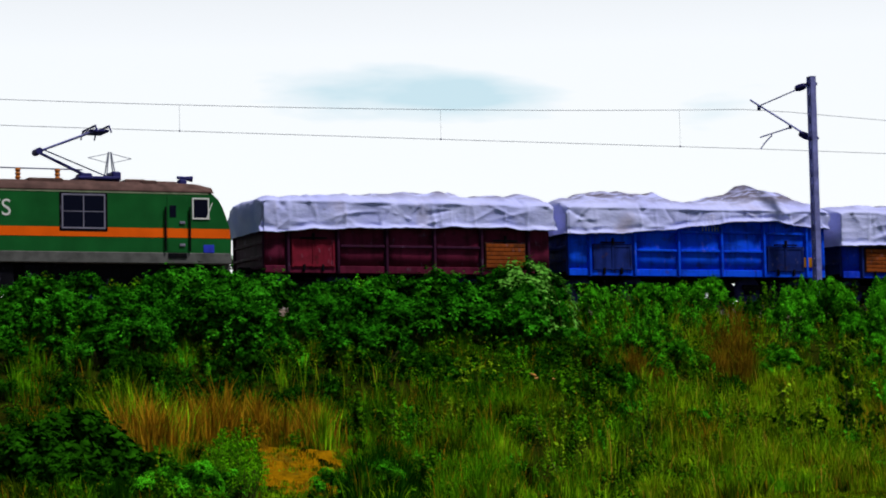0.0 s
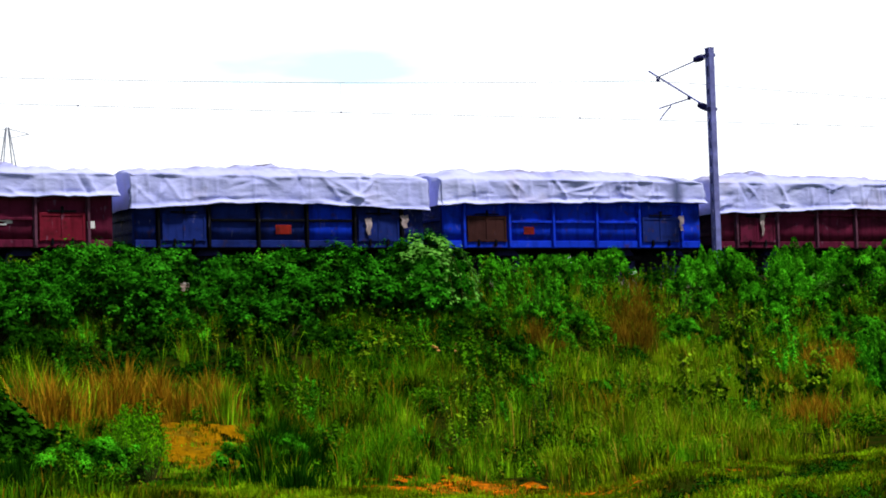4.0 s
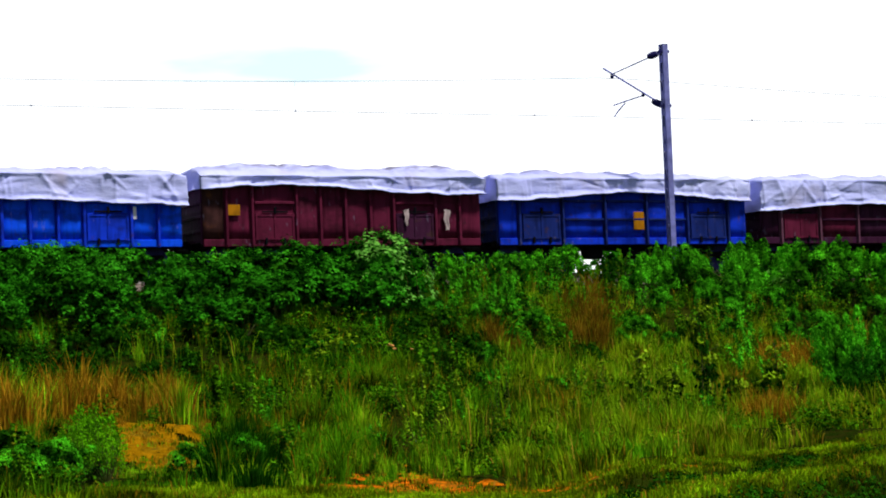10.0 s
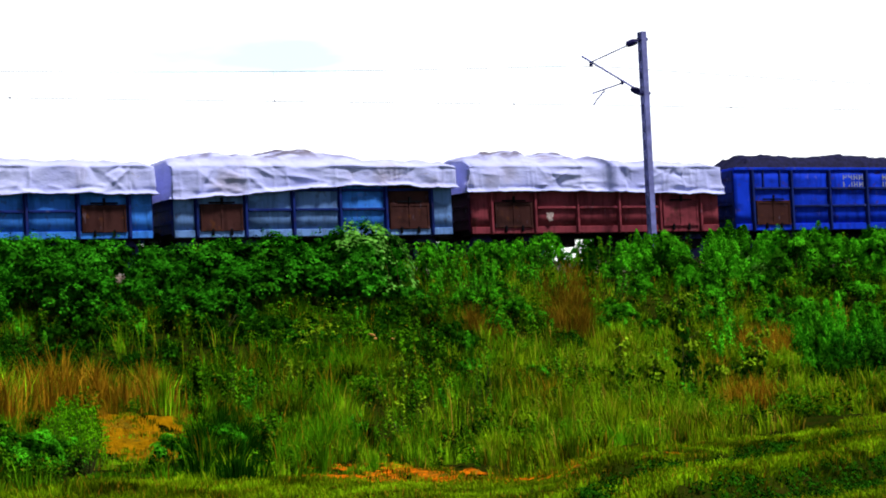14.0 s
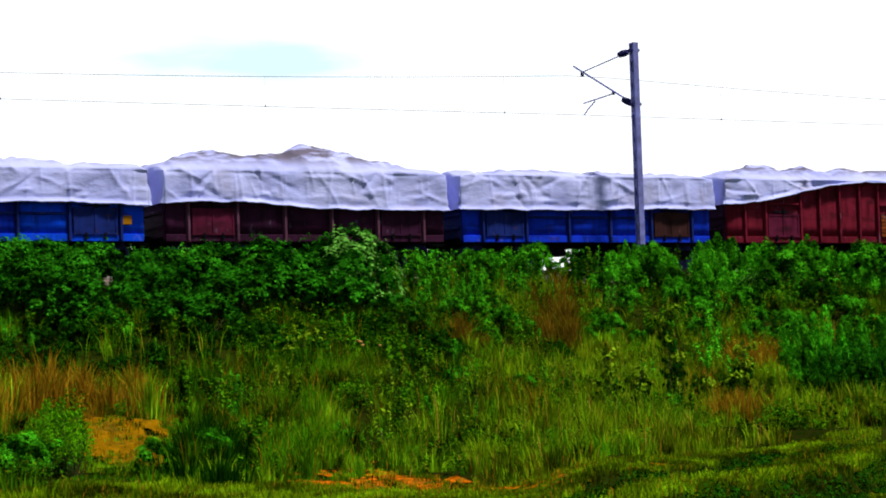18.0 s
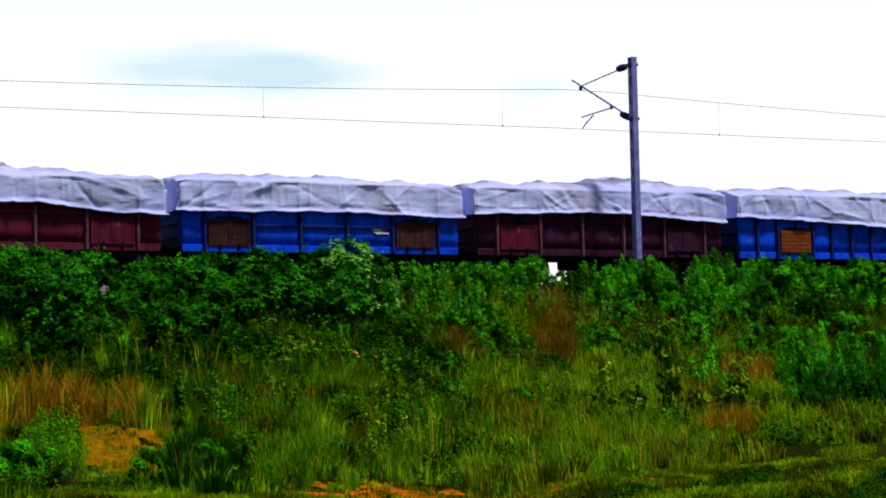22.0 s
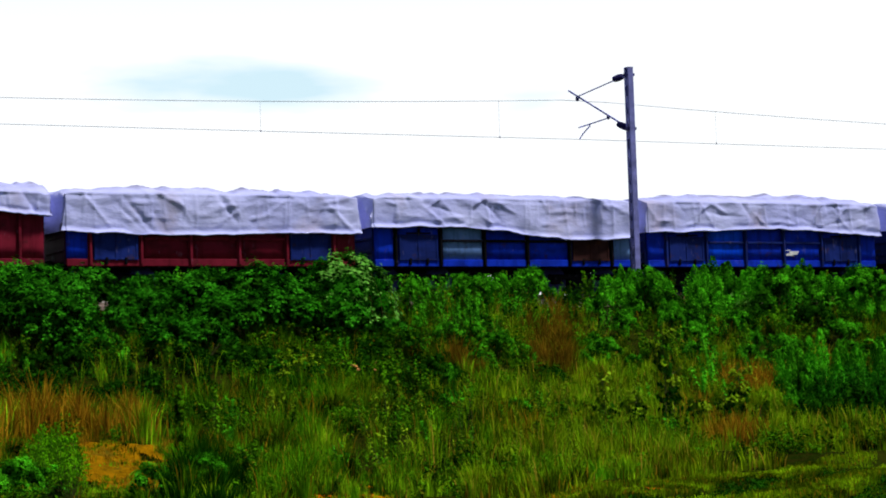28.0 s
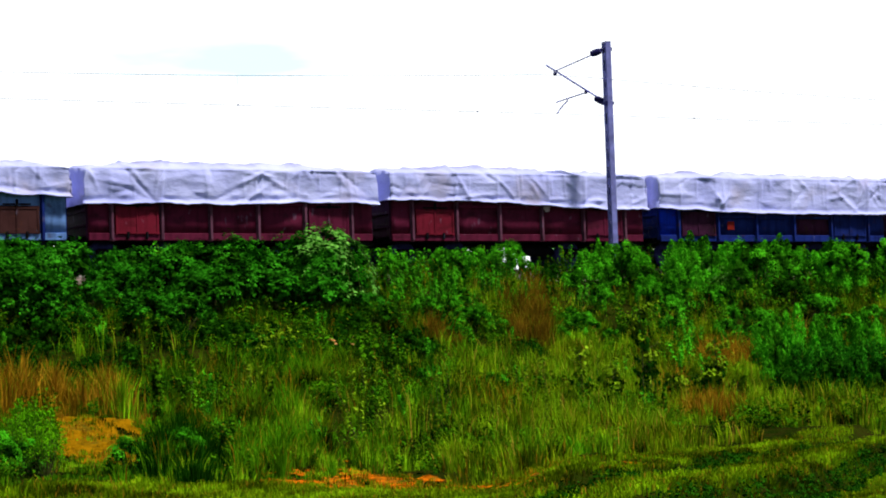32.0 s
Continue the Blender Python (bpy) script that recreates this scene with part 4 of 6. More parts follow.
extra(38, "scrape", .62, 1.45, .4, .2, "")
extra(5, "scrape", .66, 1.7, .3, .16, "")
extra(29, "scrape", .7, 1.7, .5, .2, "")
extra(14, "rag", .72, 2.1, .2, .55, "")
extra(14, "rag", .87, 2.1, .25, .7, "")
extra(26, "rag", .80, 1.25, .9, .3, "")
extra(26, "rag", .88, 1.3, .25, .45, "")
extra(20, "rag", .3, 1.6, .3, .3, "")
extra(10, "rag", .55, 2.55, .4, .3, "")
extra(7, "rag", .92, 2.0, .22, .5, "")
extra(42, "rag", .6, 2.1, .3, .2, "")
extra(3, "rag", .27, 1.9, .12, .4, "")
# white lettering on the sides, far too worn to read: plain strokes
LETTERED = {4: (.45, .66), 21: (.52, .70, .88), 22: (.52, .70), 26: (.78, .86), 35: (.46, .58, .68), 2: (.33, .55), 17: (.6,)}
# post and rail paint; some navy also stands in for shadow at the rails
FRAME_PAINT_SHADE = {11: "navy", 38: "navy", 32: "navy", 39: "navy", 15: "navy", 23: "navy", 33: "dark_maroon", 12: "maroon", 14: "maroon", 18: "navy", 19: "navy", 22: "blue", 27: "navy", 34: "blue", 40: "navy", 6: "black", 37: "black", 3: "navy", 13: "blue", 31: "navy", 29: "navy", 21: "navy", 25: "navy", 9: "dark_maroon", 1: "dark_maroon"}
COLOUR_WORD = {"maroon": "maroon", "bright_blue": "bright blue", "blue": "blue", "navy": "dark blue", "red": "red", "dark_maroon": "blackened maroon",
               "bright_red": "bright red", "light_blue": "faded light blue", "grey_blue": "grey-blue", "brick": "brick-red"}
MOVING = []      # things that ride with the train, each with its place behind the leading coupling


def build_wagon(k, colour, style, doors, bays, bare_load):
    state = "no sheet over it" if bare_load else "sheeted load"
    w = thing("freight_wagon", f"{COLOUR_WORD[colour]} ribbed steel open freight wagon with {state}", "freight wagon", "wagons of the train")
    p = PAINT[colour]
    fp = PAINT[FRAME_PAINT_SHADE.get(k, colour)]
    pp = PAINT["worn_maroon"] if colour in ("maroon", "dark_maroon") and k not in FRAME_PAINT_SHADE else fp
    posts, door_bays, rails = STYLES[style]
    cuts = [-LEN / 2] + posts + [LEN / 2]
    door_at = 0
    for i, (a, b) in enumerate(zip(cuts, cuts[1:])):
        wd, cx = round(b - a - (0.02 if 0 < i < len(posts) else 0.0), 2), (a + b) / 2
        pm = PAINT[bays[i]] if i in bays else p
        me = shared(f"side_panel|{wd}|{(k + i) % 4}", lambda: side_panel(wd, (k + i) % 4), True)
        part("side_panel", me, pm, w, at=(cx, -HALF, 0))
        if i in door_bays:
            dw = min(wd - 0.14, 1.48)
            me = shared(f"door|{dw:.2f}", lambda: door_leaf(dw))
            d = part("door", me, PAINT[doors[door_at] if doors[door_at] != "wood" else "rust"], w, at=(cx, -HALF - 0.01, 0),
                     label="" if doors[door_at] == colour else COLOUR_WORD.get(doors[door_at], "rusty orange-brown") + " side door")
            if doors[door_at] == "wood":
                for q in range(6):
                    part("plank", shared(f"plank|{dw:.2f}", lambda: Geo().box(-dw / 2 + 0.04, dw / 2 - 0.04, -0.098, -0.05, 0, 0.115, 0.01)), PAINT["wood"], d,
                         at=(0, 0, 1.15 + q * 0.135))
            door_at += 1
            part("latch", shared("latch", lambda: Geo().box(-0.04, 0.04, -0.12, -0.06, 1.98, 2.2, 0.01).box(-0.45, 0.45, -0.10, -0.06, 2.02, 2.07)), PAINT["black"], d)
            for s in (-0.32, 0.32):
                part("hinge", shared("hinge", lambda: Geo().box(-0.04, 0.04, -0.1, -0.02, 0.98, 1.2, 0.01)), PAINT["black"], d, at=(s, 0, 0))
        if 0 < i < len(posts):
            for q, z in enumerate(rails):
                if (i in door_bays and z < 2.2) or (style == "B" and i not in door_bays):
                    continue
                part("side_rail", shared(f"side_rail|{wd}", lambda: Geo().box(-wd / 2 + 0.07, wd / 2 - 0.07, -0.095, 0.0, -0.04, 0.04, 0.01)), fp, w, at=(cx, -HALF, z))
            if i in door_bays and style == "A":
                for s in (-0.36, 0.36):
                    part("door_rib", shared("door_rib", lambda: Geo().box(-0.03, 0.03, -0.05, 0, 2.5, RIM - 0.08, 0.008)), fp, w, at=(cx + s, -HALF, 0))
    for x in posts:
        part("post", shared("post", post), pp, w, at=(x, -HALF, 0))
    part("top_rail", shared("top_rail", lambda: Geo().box(-LEN / 2, LEN / 2, -HALF - 0.06, -HALF + 0.06, RIM - 0.10, RIM, 0.015)
                            .box(-LEN / 2, LEN / 2, HALF - 0.06, HALF + 0.06, RIM - 0.10, RIM, 0.015)
                            .box(-LEN / 2, -LEN / 2 + 0.1, -HALF, HALF, RIM - 0.10, RIM - 0.003, 0.015)
                            .box(LEN / 2 - 0.1, LEN / 2, -HALF, HALF, RIM - 0.10, RIM - 0.003, 0.015)), p, w)
    part("sill", shared("sill", lambda: Geo().box(-LEN / 2, LEN / 2, -HALF - 0.03, -HALF + 0.05, 0.93, SILL, 0.012)), p, w)
    part("far_side", shared("far_side", lambda: Geo().box(-LEN / 2, LEN / 2, HALF - 0.03, HALF, 1.0, RIM - 0.05)), p, w)
    for s in (-1, 1):
        # end walls take a darker paint to imitate shade between the wagons
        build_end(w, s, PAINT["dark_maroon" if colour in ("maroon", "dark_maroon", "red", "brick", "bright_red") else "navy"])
        build_bogie(w, s * 3.26, PAINT["black"])
    part("wagon_floor", shared("wagon_floor", lambda: Geo().box(-LEN / 2 + 0.08, LEN / 2 - 0.08, -1.5, 1.5, 1.14, 1.2)), PAINT["rust"], w)
    build_underframe(w)
    for n, kind, u, z, wd, ht, pn in EXTRAS:
        if n != k:
            continue
        x = (u - 0.5) * LEN
        if kind == "plate":
            pm = M_WHITE if pn == "white" else PAINT[pn]
            part("plate", shared(f"plate|{wd}|{ht}", lambda: Geo().box(-wd / 2, wd / 2, -0.062, -0.045, -ht / 2, ht / 2, 0.006)), pm, w,
                 {"ochre": "yellow-orange painted plate", "white": "small white plate"}.get(pn, "painted patch plate"), at=(x, -HALF - 0.03, z))
        elif kind == "scrape":
            g, rq = Geo(), random.Random(k * 31 + int(u * 100))
            for q in range(7):
                cx, cz, hw_ = rq.uniform(-wd / 2, wd / 2), rq.uniform(-ht / 2, ht / 2), rq.uniform(.06, .22)
                g.box(cx - hw_, cx + hw_, -0.048 - .001 * q, -0.042, cz - ht * rq.uniform(.06, .2), cz + ht * rq.uniform(.06, .2))
            part("paint_scrape", g, M_WHITE, w, "pale scraped patch of paint", at=(x, -HALF + 0.012, z))
        else:
            cloth = part("rag", rag(int(u * 100) + k, wd, ht), M_CLOTH, w, "torn pale cloth rag", at=(x, -HALF - 0.08, z), smooth=True)
            cloth.rotation_euler = (0, -0.75 if kind == "slanted_rag" else 0, 0)
    for u in LETTERED.get(k, ()):
        g = Geo()
        rr = random.Random(int(u * 100) + k)
        for r_ in range(2):
            for c_ in range(4 if k != 4 else 2):
                x = -0.38 + c_ * 0.24
                g.box(x, x + 0.045, -0.004, 0, -r_ * 0.26, 0.19 - r_ * 0.26)
                if rr.random() < 0.7:
                    g.box(x + 0.04, x + 0.16, -0.004, 0, 0.08 - r_ * 0.26, 0.12 - r_ * 0.26)
                if rr.random() < 0.6:
                    g.box(x + 0.13, x + 0.17, -0.004, 0, -r_ * 0.26, 0.19 - r_ * 0.26)
        part("lettering", g, M_STENCIL, w, "worn white stencilled lettering", at=((u - 0.5) * LEN, -HALF - 0.012, 2.75))
    return w


def coal_mesh(heap):
    n, m = 60, 16
    h = smooth_curve(heap, n)
    pts = []
    for i in range(n):
        x = -LEN / 2 + 0.12 + (LEN - 0.24) * i / (n - 1)
        for j in range(m):
            c = j / (m - 1) * 2 - 1
            e = min(1.0, min(i, n - 1 - i) / 5)
            pts.append((x, c * 1.46, RIM - 0.1 + (0.05 + h[i]) * (1 - abs(c) ** 4) * e + 0.08 * noise.noise((x * 2.5, c * 3, 3)) + 0.05 * noise.noise((x * 8, c * 9, 3))))
    g = Geo().grid(pts, n, m)
    g.box(-LEN / 2 + 0.14, LEN / 2 - 0.14, -1.44, 1.44, 1.25, RIM - 0.2)
    return g


def build_train():
    for k, (colour, style, doors, bays, hem, heap) in enumerate(WAGONS, 1):
        w = build_wagon(k, colour, style, doors, bays, hem is None)
        off = k * PITCH - LEN / 2 + 0.06
        MOVING.append((w, off))
        if hem:
            sheet, rolled = tarp_mesh(k, hem, heap)
            ob = new("tarpaulin", sheet)
            part("hem", rolled, M_TARP, ob)
            ob.material_slots[0].link = "OBJECT"
            ob.material_slots[0].material = M_TARP
            tagged(ob, "crumpled dirty white tarpaulin draped over a heaped wagon load", "tarpaulin", "tarpaulins on the wagons")
            MOVING.append((ob, off))
        elif heap:
            ob = solid("coal_load", coal_mesh(heap), M_COAL, "heap of black coal filling an open blue wagon", "coal")
            MOVING.append((ob, off))


# ---------------------------------------------------------------- locomotive
def build_locomotive():
    lo = thing("electric_locomotive", "green electric locomotive with orange stripe, grey skirt and raised pantograph", "locomotive")
    right, left = 9.75, -9.75
    hw = 1.55
    # side outline of the shell: x, z from the lower right round the sloping cabs
    outline = [(right - 0.02, 1.5), (right, 2.0), (right - 0.05, 2.30), (right - 0.15, 2.62), (right - 0.27, 2.95), (right - 0.42, 3.22), (right - 0.64, 3.40), (right - 0.85, 3.46),
               (left + 0.85, 3.46), (left + 0.64, 3.40), (left + 0.42, 3.22), (left + 0.27, 2.95), (left + 0.15, 2.62), (left + 0.05, 2.30), (left, 2.0), (left + 0.02, 1.5)]
    g = Geo()
    n = len(outline)
    for y, s in ((-hw, 1.0), (hw, 1.0)):
        g.v += [(x, y, z) for x, z in outline]
    g.f = [tuple(range(n)), tuple(range(2 * n - 1, n - 1, -1))] + [((i + 1) % n, i, n + i, n + (i + 1) % n) for i in range(n)]
    part("body_shell", g, M_GREEN, lo, "dark green painted steel shell")
    roof = Geo()
    prof = [(-hw - 0.01, 3.40), (-hw + 0.03, 3.52), (-hw + 0.28, 3.70), (-0.7, 3.78), (0.7, 3.78), (hw - 0.28, 3.70), (hw - 0.03, 3.52), (hw + 0.01, 3.40)]
    pts = []
    for x, d in ((left + 0.55, -0.10), (left + 1.0, 0.0), (left + 1.9, 0.02), (right - 1.9, 0.02), (right - 1.0, 0.0), (right - 0.55, -0.10)):
        pts += [(x, y, z + (d if 3.45 < z else 0)) for y, z in prof]
    roof.grid(pts, 6, 8)
    roof.f = [q[::-1] for q in roof.f]
    part("roof", roof, M_ROOF, lo, "sooty brown roof", smooth=True)
    part("cream_line", Geo().box(left + 0.7, right - 0.75, -hw - 0.012, -hw - 0.002, 3.36, 3.41), M_CREAM, lo, "thin cream line")
    part("stripe", Geo().box(left + 0.04, right - 0.035, -hw - 0.008, -hw - 0.001, 1.99, 2.28), M_ORANGE, lo, "orange stripe")
    part("stripe", Geo().box(left + 0.04, right - 0.035, hw + 0.001, hw + 0.008, 1.99, 2.28), M_ORANGE, lo, "orange stripe")
    part("skirt", Geo().box(left + 0.0, right - 0.0, -hw - 0.02, hw + 0.02, 1.18, 1.52, 0.02), M_GREY, lo, "grey underframe skirt")
    for s in (-1, 1):
        part("headstock", Geo().box(s * 9.5, s * 9.78, -1.3, 1.3, 0.7, 1.2, 0.03), M_GREY, lo)
        part("snow_guard", Geo().box(s * 9.3 - 0.15, s * 9.3 + 0.15, -1.2, -0.9, 0.25, 0.9, 0.03), M_GREY, lo)
        b = part("bogie", Geo().box(-2.4, 2.4, -1.15, -0.98, 0.5, 0.95, 0.05).box(-2.4, 2.4, 0.98, 1.15, 0.5, 0.95, 0.05)
                 .box(-1.6, -0.9, -1.25, -1.1, 0.35, 0.75, 0.04).box(0.9, 1.6, -1.25, -1.1, 0.35, 0.75, 0.04), PAINT["black"], lo, at=(s * 5.6, 0, 0))
        for x in (-1.9, 0, 1.9):
            part("axle", shared("axle", lambda: Geo().tube((0, -1.0, 0.5), (0, 1.0, 0.5), 0.08)), M_DARKSTEEL, b, at=(x, 0, 0.02))
            for y in (-0.83, 0.83):
                part("wheel", shared("wheel", wheel), M_DARKSTEEL, b, at=(x, y, 0.02))
        part("windscreen", Geo().box(-0.02, 0.02, -1.2, 1.2, -0.4, 0.4, 0.01), M_GLASS, lo, at=(s * (9.75 - 0.225), 0, 2.86)).rotation_euler = (0, -s * radians(20), 0)
        part("headlight", Geo().tube((s * 8.85, 0, 3.5), (s * 9.15, 0, 3.5), 0.18, n=14), M_WHITE, lo)
    part("underfloor_box", Geo().box(-2.0, 2.0, -1.3, 1.3, 0.35, 1.18, 0.05), PAINT["black"], lo)
    part("underframe", Geo().box(left + 0.3, right - 0.3, -1.2, 1.2, 0.72, 1.19, 0.03), PAINT["black"], lo, "sooty black underframe")
    for x in (-8.6, -3.0, 2.6, 3.4, 8.6):
        part("sand_box", Geo().box(x - 0.25, x + 0.25, -1.42, -1.1, 0.35, 1.15, 0.05), PAINT["black"], lo)

    # side windows with frame, glass and grille bars
    def side_window(cx, w, z0, z1, bars, frame_mat, label):
        y = -hw - 0.005
        f = part("window", Geo().box(cx - w / 2 - 0.05, cx + w / 2 + 0.05, y - 0.025, y, z0 - 0.05, z0, 0.006)
                 .box(cx - w / 2 - 0.05, cx + w / 2 + 0.05, y - 0.025, y, z1, z1 + 0.05, 0.006)
                 .box(cx - w / 2 - 0.05, cx - w / 2, y - 0.025, y, z0, z1, 0.006).box(cx + w / 2, cx + w / 2 + 0.05, y - 0.025, y, z0, z1, 0.006),
                 frame_mat, lo, label)
        part("pane", Geo().box(cx - w / 2, cx + w / 2, y - 0.018, y - 0.010, z0, z1), M_GLASS, f)
        for u in bars:
            part("grille_bar", Geo().box(cx + u - 0.016, cx + u + 0.016, y - 0.024, y - 0.015, z0, z1), M_CREAM_GREY, f)
        if bars:
            part("grille_bar", Geo().box(cx - w / 2, cx + w / 2, y - 0.023, y - 0.016, (z0 + z1) / 2 - 0.012, (z0 + z1) / 2 + 0.012), M_CREAM_GREY, f)
            part("surround", Geo().box(cx - w / 2 - 0.12, cx + w / 2 + 0.12, y - 0.012, y + 0.002, z0 - 0.12, z1 + 0.1, 0.006), PAINT["black"], f, "black rubber surround")
    o = 24.42 - right            # the shell's middle when the nose stands at 24.42
    side_window(19.66 - o, 1.28, 2.27, 3.25, (0.0,), M_CREAM_GREY, "pale grey framed grille window")
    side_window(13.5 - o, 1.28, 2.27, 3.25, (0.0,), M_CREAM_GREY, "pale grey framed grille window")
    side_window(9.5 - o, 1.28, 2.27, 3.25, (0.0,), M_CREAM_GREY, "pale grey framed grille window")
    side_window(23.42 - o, 0.46, 2.62, 3.2, (), M_WHITE, "white framed cab window")
    d = part("cab_door", Geo().box(22.33 - o, 22.98 - o, -hw - 0.02, -hw - 0.009, 1.52, 3.3, 0.006), M_GREEN, lo, "green cab door")
    part("door_stripe", Geo().box(22.33 - o, 22.98 - o, -hw - 0.026, -hw - 0.021, 1.99, 2.28), M_ORANGE, d)
    part("door_window", Geo().box(22.4 - o, 22.62 - o, -hw - 0.028, -hw - 0.02, 2.62, 3.0, 0.004), M_GLASS, d)
    part("step", Geo().box(22.35 - o, 22.95 - o, -hw - 0.05, -hw + 0.1, 1.36, 1.5), PAINT["black"], lo)
    for x in (22.26, 23.05):
        part("handrail", Geo().tube((x - o, -hw - 0.07, 1.56), (x - o, -hw - 0.07, 2.95), 0.03), PAINT["black"], lo)
    for zz in (1.72, 2.42):
        part("door_step", Geo().box(22.72 - o, 22.9 - o, -hw - 0.06, -hw - 0.018, zz, zz + 0.08, 0.01), M_CREAM_GREY, d)
    for x, w in ((14.6, .5), (16.0, .8), (18.0, 1.1), (21.6, .5)):
        part("roof_hatch", Geo().box(x - o, x + w - o, -1.32, 0.9, 3.62, 3.80, 0.03), M_ROOF, lo)
    part("gutter", Geo().box(left + 0.6, right - 0.62, -hw - 0.03, -hw + 0.02, 3.41, 3.46, 0.008), M_ROOF, lo)
    part("blue_plate", Geo().box(23.5 - o, 23.85 - o, -hw - 0.02, -hw - 0.005, 1.53, 1.78, 0.006), M_BLUEPLATE, lo, "small blue plate")
    part("wiper", Geo().tube((23.6 - o, -hw - 0.03, 2.6), (23.8 - o, -hw - 0.03, 3.1), 0.015), M_WHITE, lo)
    c = bpy.data.curves.new("lettering", "FONT")
    c.body, c.size, c.extrude, c.align_x = "YS", 0.72, 0.004, "RIGHT"
    t = new("lettering", c)
    c.materials.append(M_WHITE)
    t.parent, t.location, t.rotation_euler = lo, (17.42 - o, -hw - 0.008, 2.60), (math.pi / 2, 0, 0)
    t["label"] = "white block lettering"

    # roof gear
    z = 3.76
    gear = Geo().box(21.2 - o, 21.9 - o, -0.8, 0.8, z - 0.1, z + 0.12, 0.04).box(22.0 - o, 23.0 - o, -0.6, 0.6, z - 0.15, z + 0.10, 0.05)
    gear.box(19.0 - o, 20.2 - o, -1.2, 1.2, z - 0.25, z + 0.01, 0.05)
    part("roof_box", gear, M_ROOF, lo)
    part("horn", Geo().lathe((23.05 - o, -0.3, z + 0.26), (23.55 - o, -0.3, z + 0.22), [0.05, 0.06, 0.1]).box(23.1 - o, 23.35 - o, -0.4, -0.1, z - 0.1, z + 0.2, 0.03), M_DARKSTEEL, lo)
    for x in (17.95, 19.2, 16.2, 14.4):
        part("roof_insulator", Geo().lathe((x - o, -0.2, z - 0.02), (x - o, -0.2, z + 0.45), [.06, .10, .06, .10, .06, .10, .06, .10, .06]), M_INSUL, lo, "orange-brown ribbed insulator")
    part("busbar", Geo().tube((13.0 - o, -0.2, z + 0.47), (20.0 - o, -0.2, z + 0.44), 0.02), M_DARKSTEEL, lo)
    pan = part("pantograph", Geo().box(19.75 - o, 21.1 - o, -0.7, 0.7, z + 0.1, z + 0.2, 0.03).box(20.9 - o, 21.2 - o, -0.4, 0.4, z + 0.1, z + 0.4, 0.04)
               .box(19.9 - o, 20.3 - o, -0.3, 0.3, z + 0.15, z + 0.34, 0.04), M_DARKSTEEL, lo, "raised single-arm pantograph")
    knee, head = (18.62 - o, 0, 4.75), (20.5 - o, 0, 5.42)
    part("lower_arm", Geo().tube((20.35 - o, 0, z + 0.2), knee, 0.055, 0.045), M_DARKSTEEL, pan)
    part("thrust_rod", Geo().tube((20.9 - o, 0, z + 0.25), (18.75 - o, 0, 4.85), 0.022), M_DARKSTEEL, pan)
    part("knee_joint", Geo().tube((knee[0], -0.3, knee[2]), (knee[0], 0.3, knee[2]), 0.11, n=12), M_DARKSTEEL, pan)
    part("upper_arm", Geo().tube((knee[0], -0.25, knee[2]), (head[0] - 0.15, -0.4, head[2]), 0.03).tube((knee[0], 0.25, knee[2]), (head[0] - 0.15, 0.4, head[2]), 0.03), M_STEEL, pan)
    for dx in (-0.22, 0.22):
        part("contact_strip", Geo().tube((head[0] + dx, -0.75, 5.535), (head[0] + dx, 0.75, 5.535), 0.035)
             .tube((head[0] + dx, -0.75, 5.535), (head[0] + dx, -1.0, 5.3), 0.025).tube((head[0] + dx, 0.75, 5.535), (head[0] + dx, 1.0, 5.3), 0.025), M_DARKSTEEL, pan)
    part("head_frame", Geo().box(head[0] - 0.3, head[0] + 0.3, -0.5, 0.5, head[2] - 0.04, head[2] + 0.04, 0.02), M_DARKSTEEL, pan)
    for i in range(4):
        x, y = (19.9, 21.0)[i % 2] - o, (-0.55, 0.55)[i // 2]
        part("foot_insulator", Geo().lathe((x, y, z - 0.06), (x, y, z + 0.12), [.06, .1, .06, .1, .06]), M_PORCELAIN, pan)
    MOVING.append((lo, -right - 0.3))


# ---------------------------------------------------------------- plants
def leaf_cloud(n, place, size, rr, wide=0.42, rise=0.0):
    """n folded leaves; place(rr) gives a spot and the way out of the plant there."""
    v, f = [], []
    for _ in range(n):
        p, out = place(rr)
        nn = (out.normalized() + Vector((rr.uniform(-1, 1), rr.uniform(-1, 1), rr.uniform(-0.5, 1))) * 0.55 + Vector((0, 0, 0.35))).normalized()
        d = nn.cross(Vector((rr.uniform(-1, 1), rr.uniform(-1, 1), rr.uniform(-1, 1)))).normalized()
        if rise:
            d = (d * 0.7 + Vector((0, 0, rise)) + out.normalized() * 0.3).normalized()
        s = d.cross(nn).normalized()
        L = size * rr.uniform(0.6, 1.35)
        W = L * wide * rr.uniform(0.75, 1.1)
        o = len(v)
        v += [tuple(p - d * L * 0.4), tuple(p + s * W - nn * W * 0.25), tuple(p + d * L * 0.6 - nn * L * 0.12), tuple(p - s * W - nn * W * 0.25)]
        f += [(o, o + 1, o + 2), (o, o + 2, o + 3)]
    return v, f


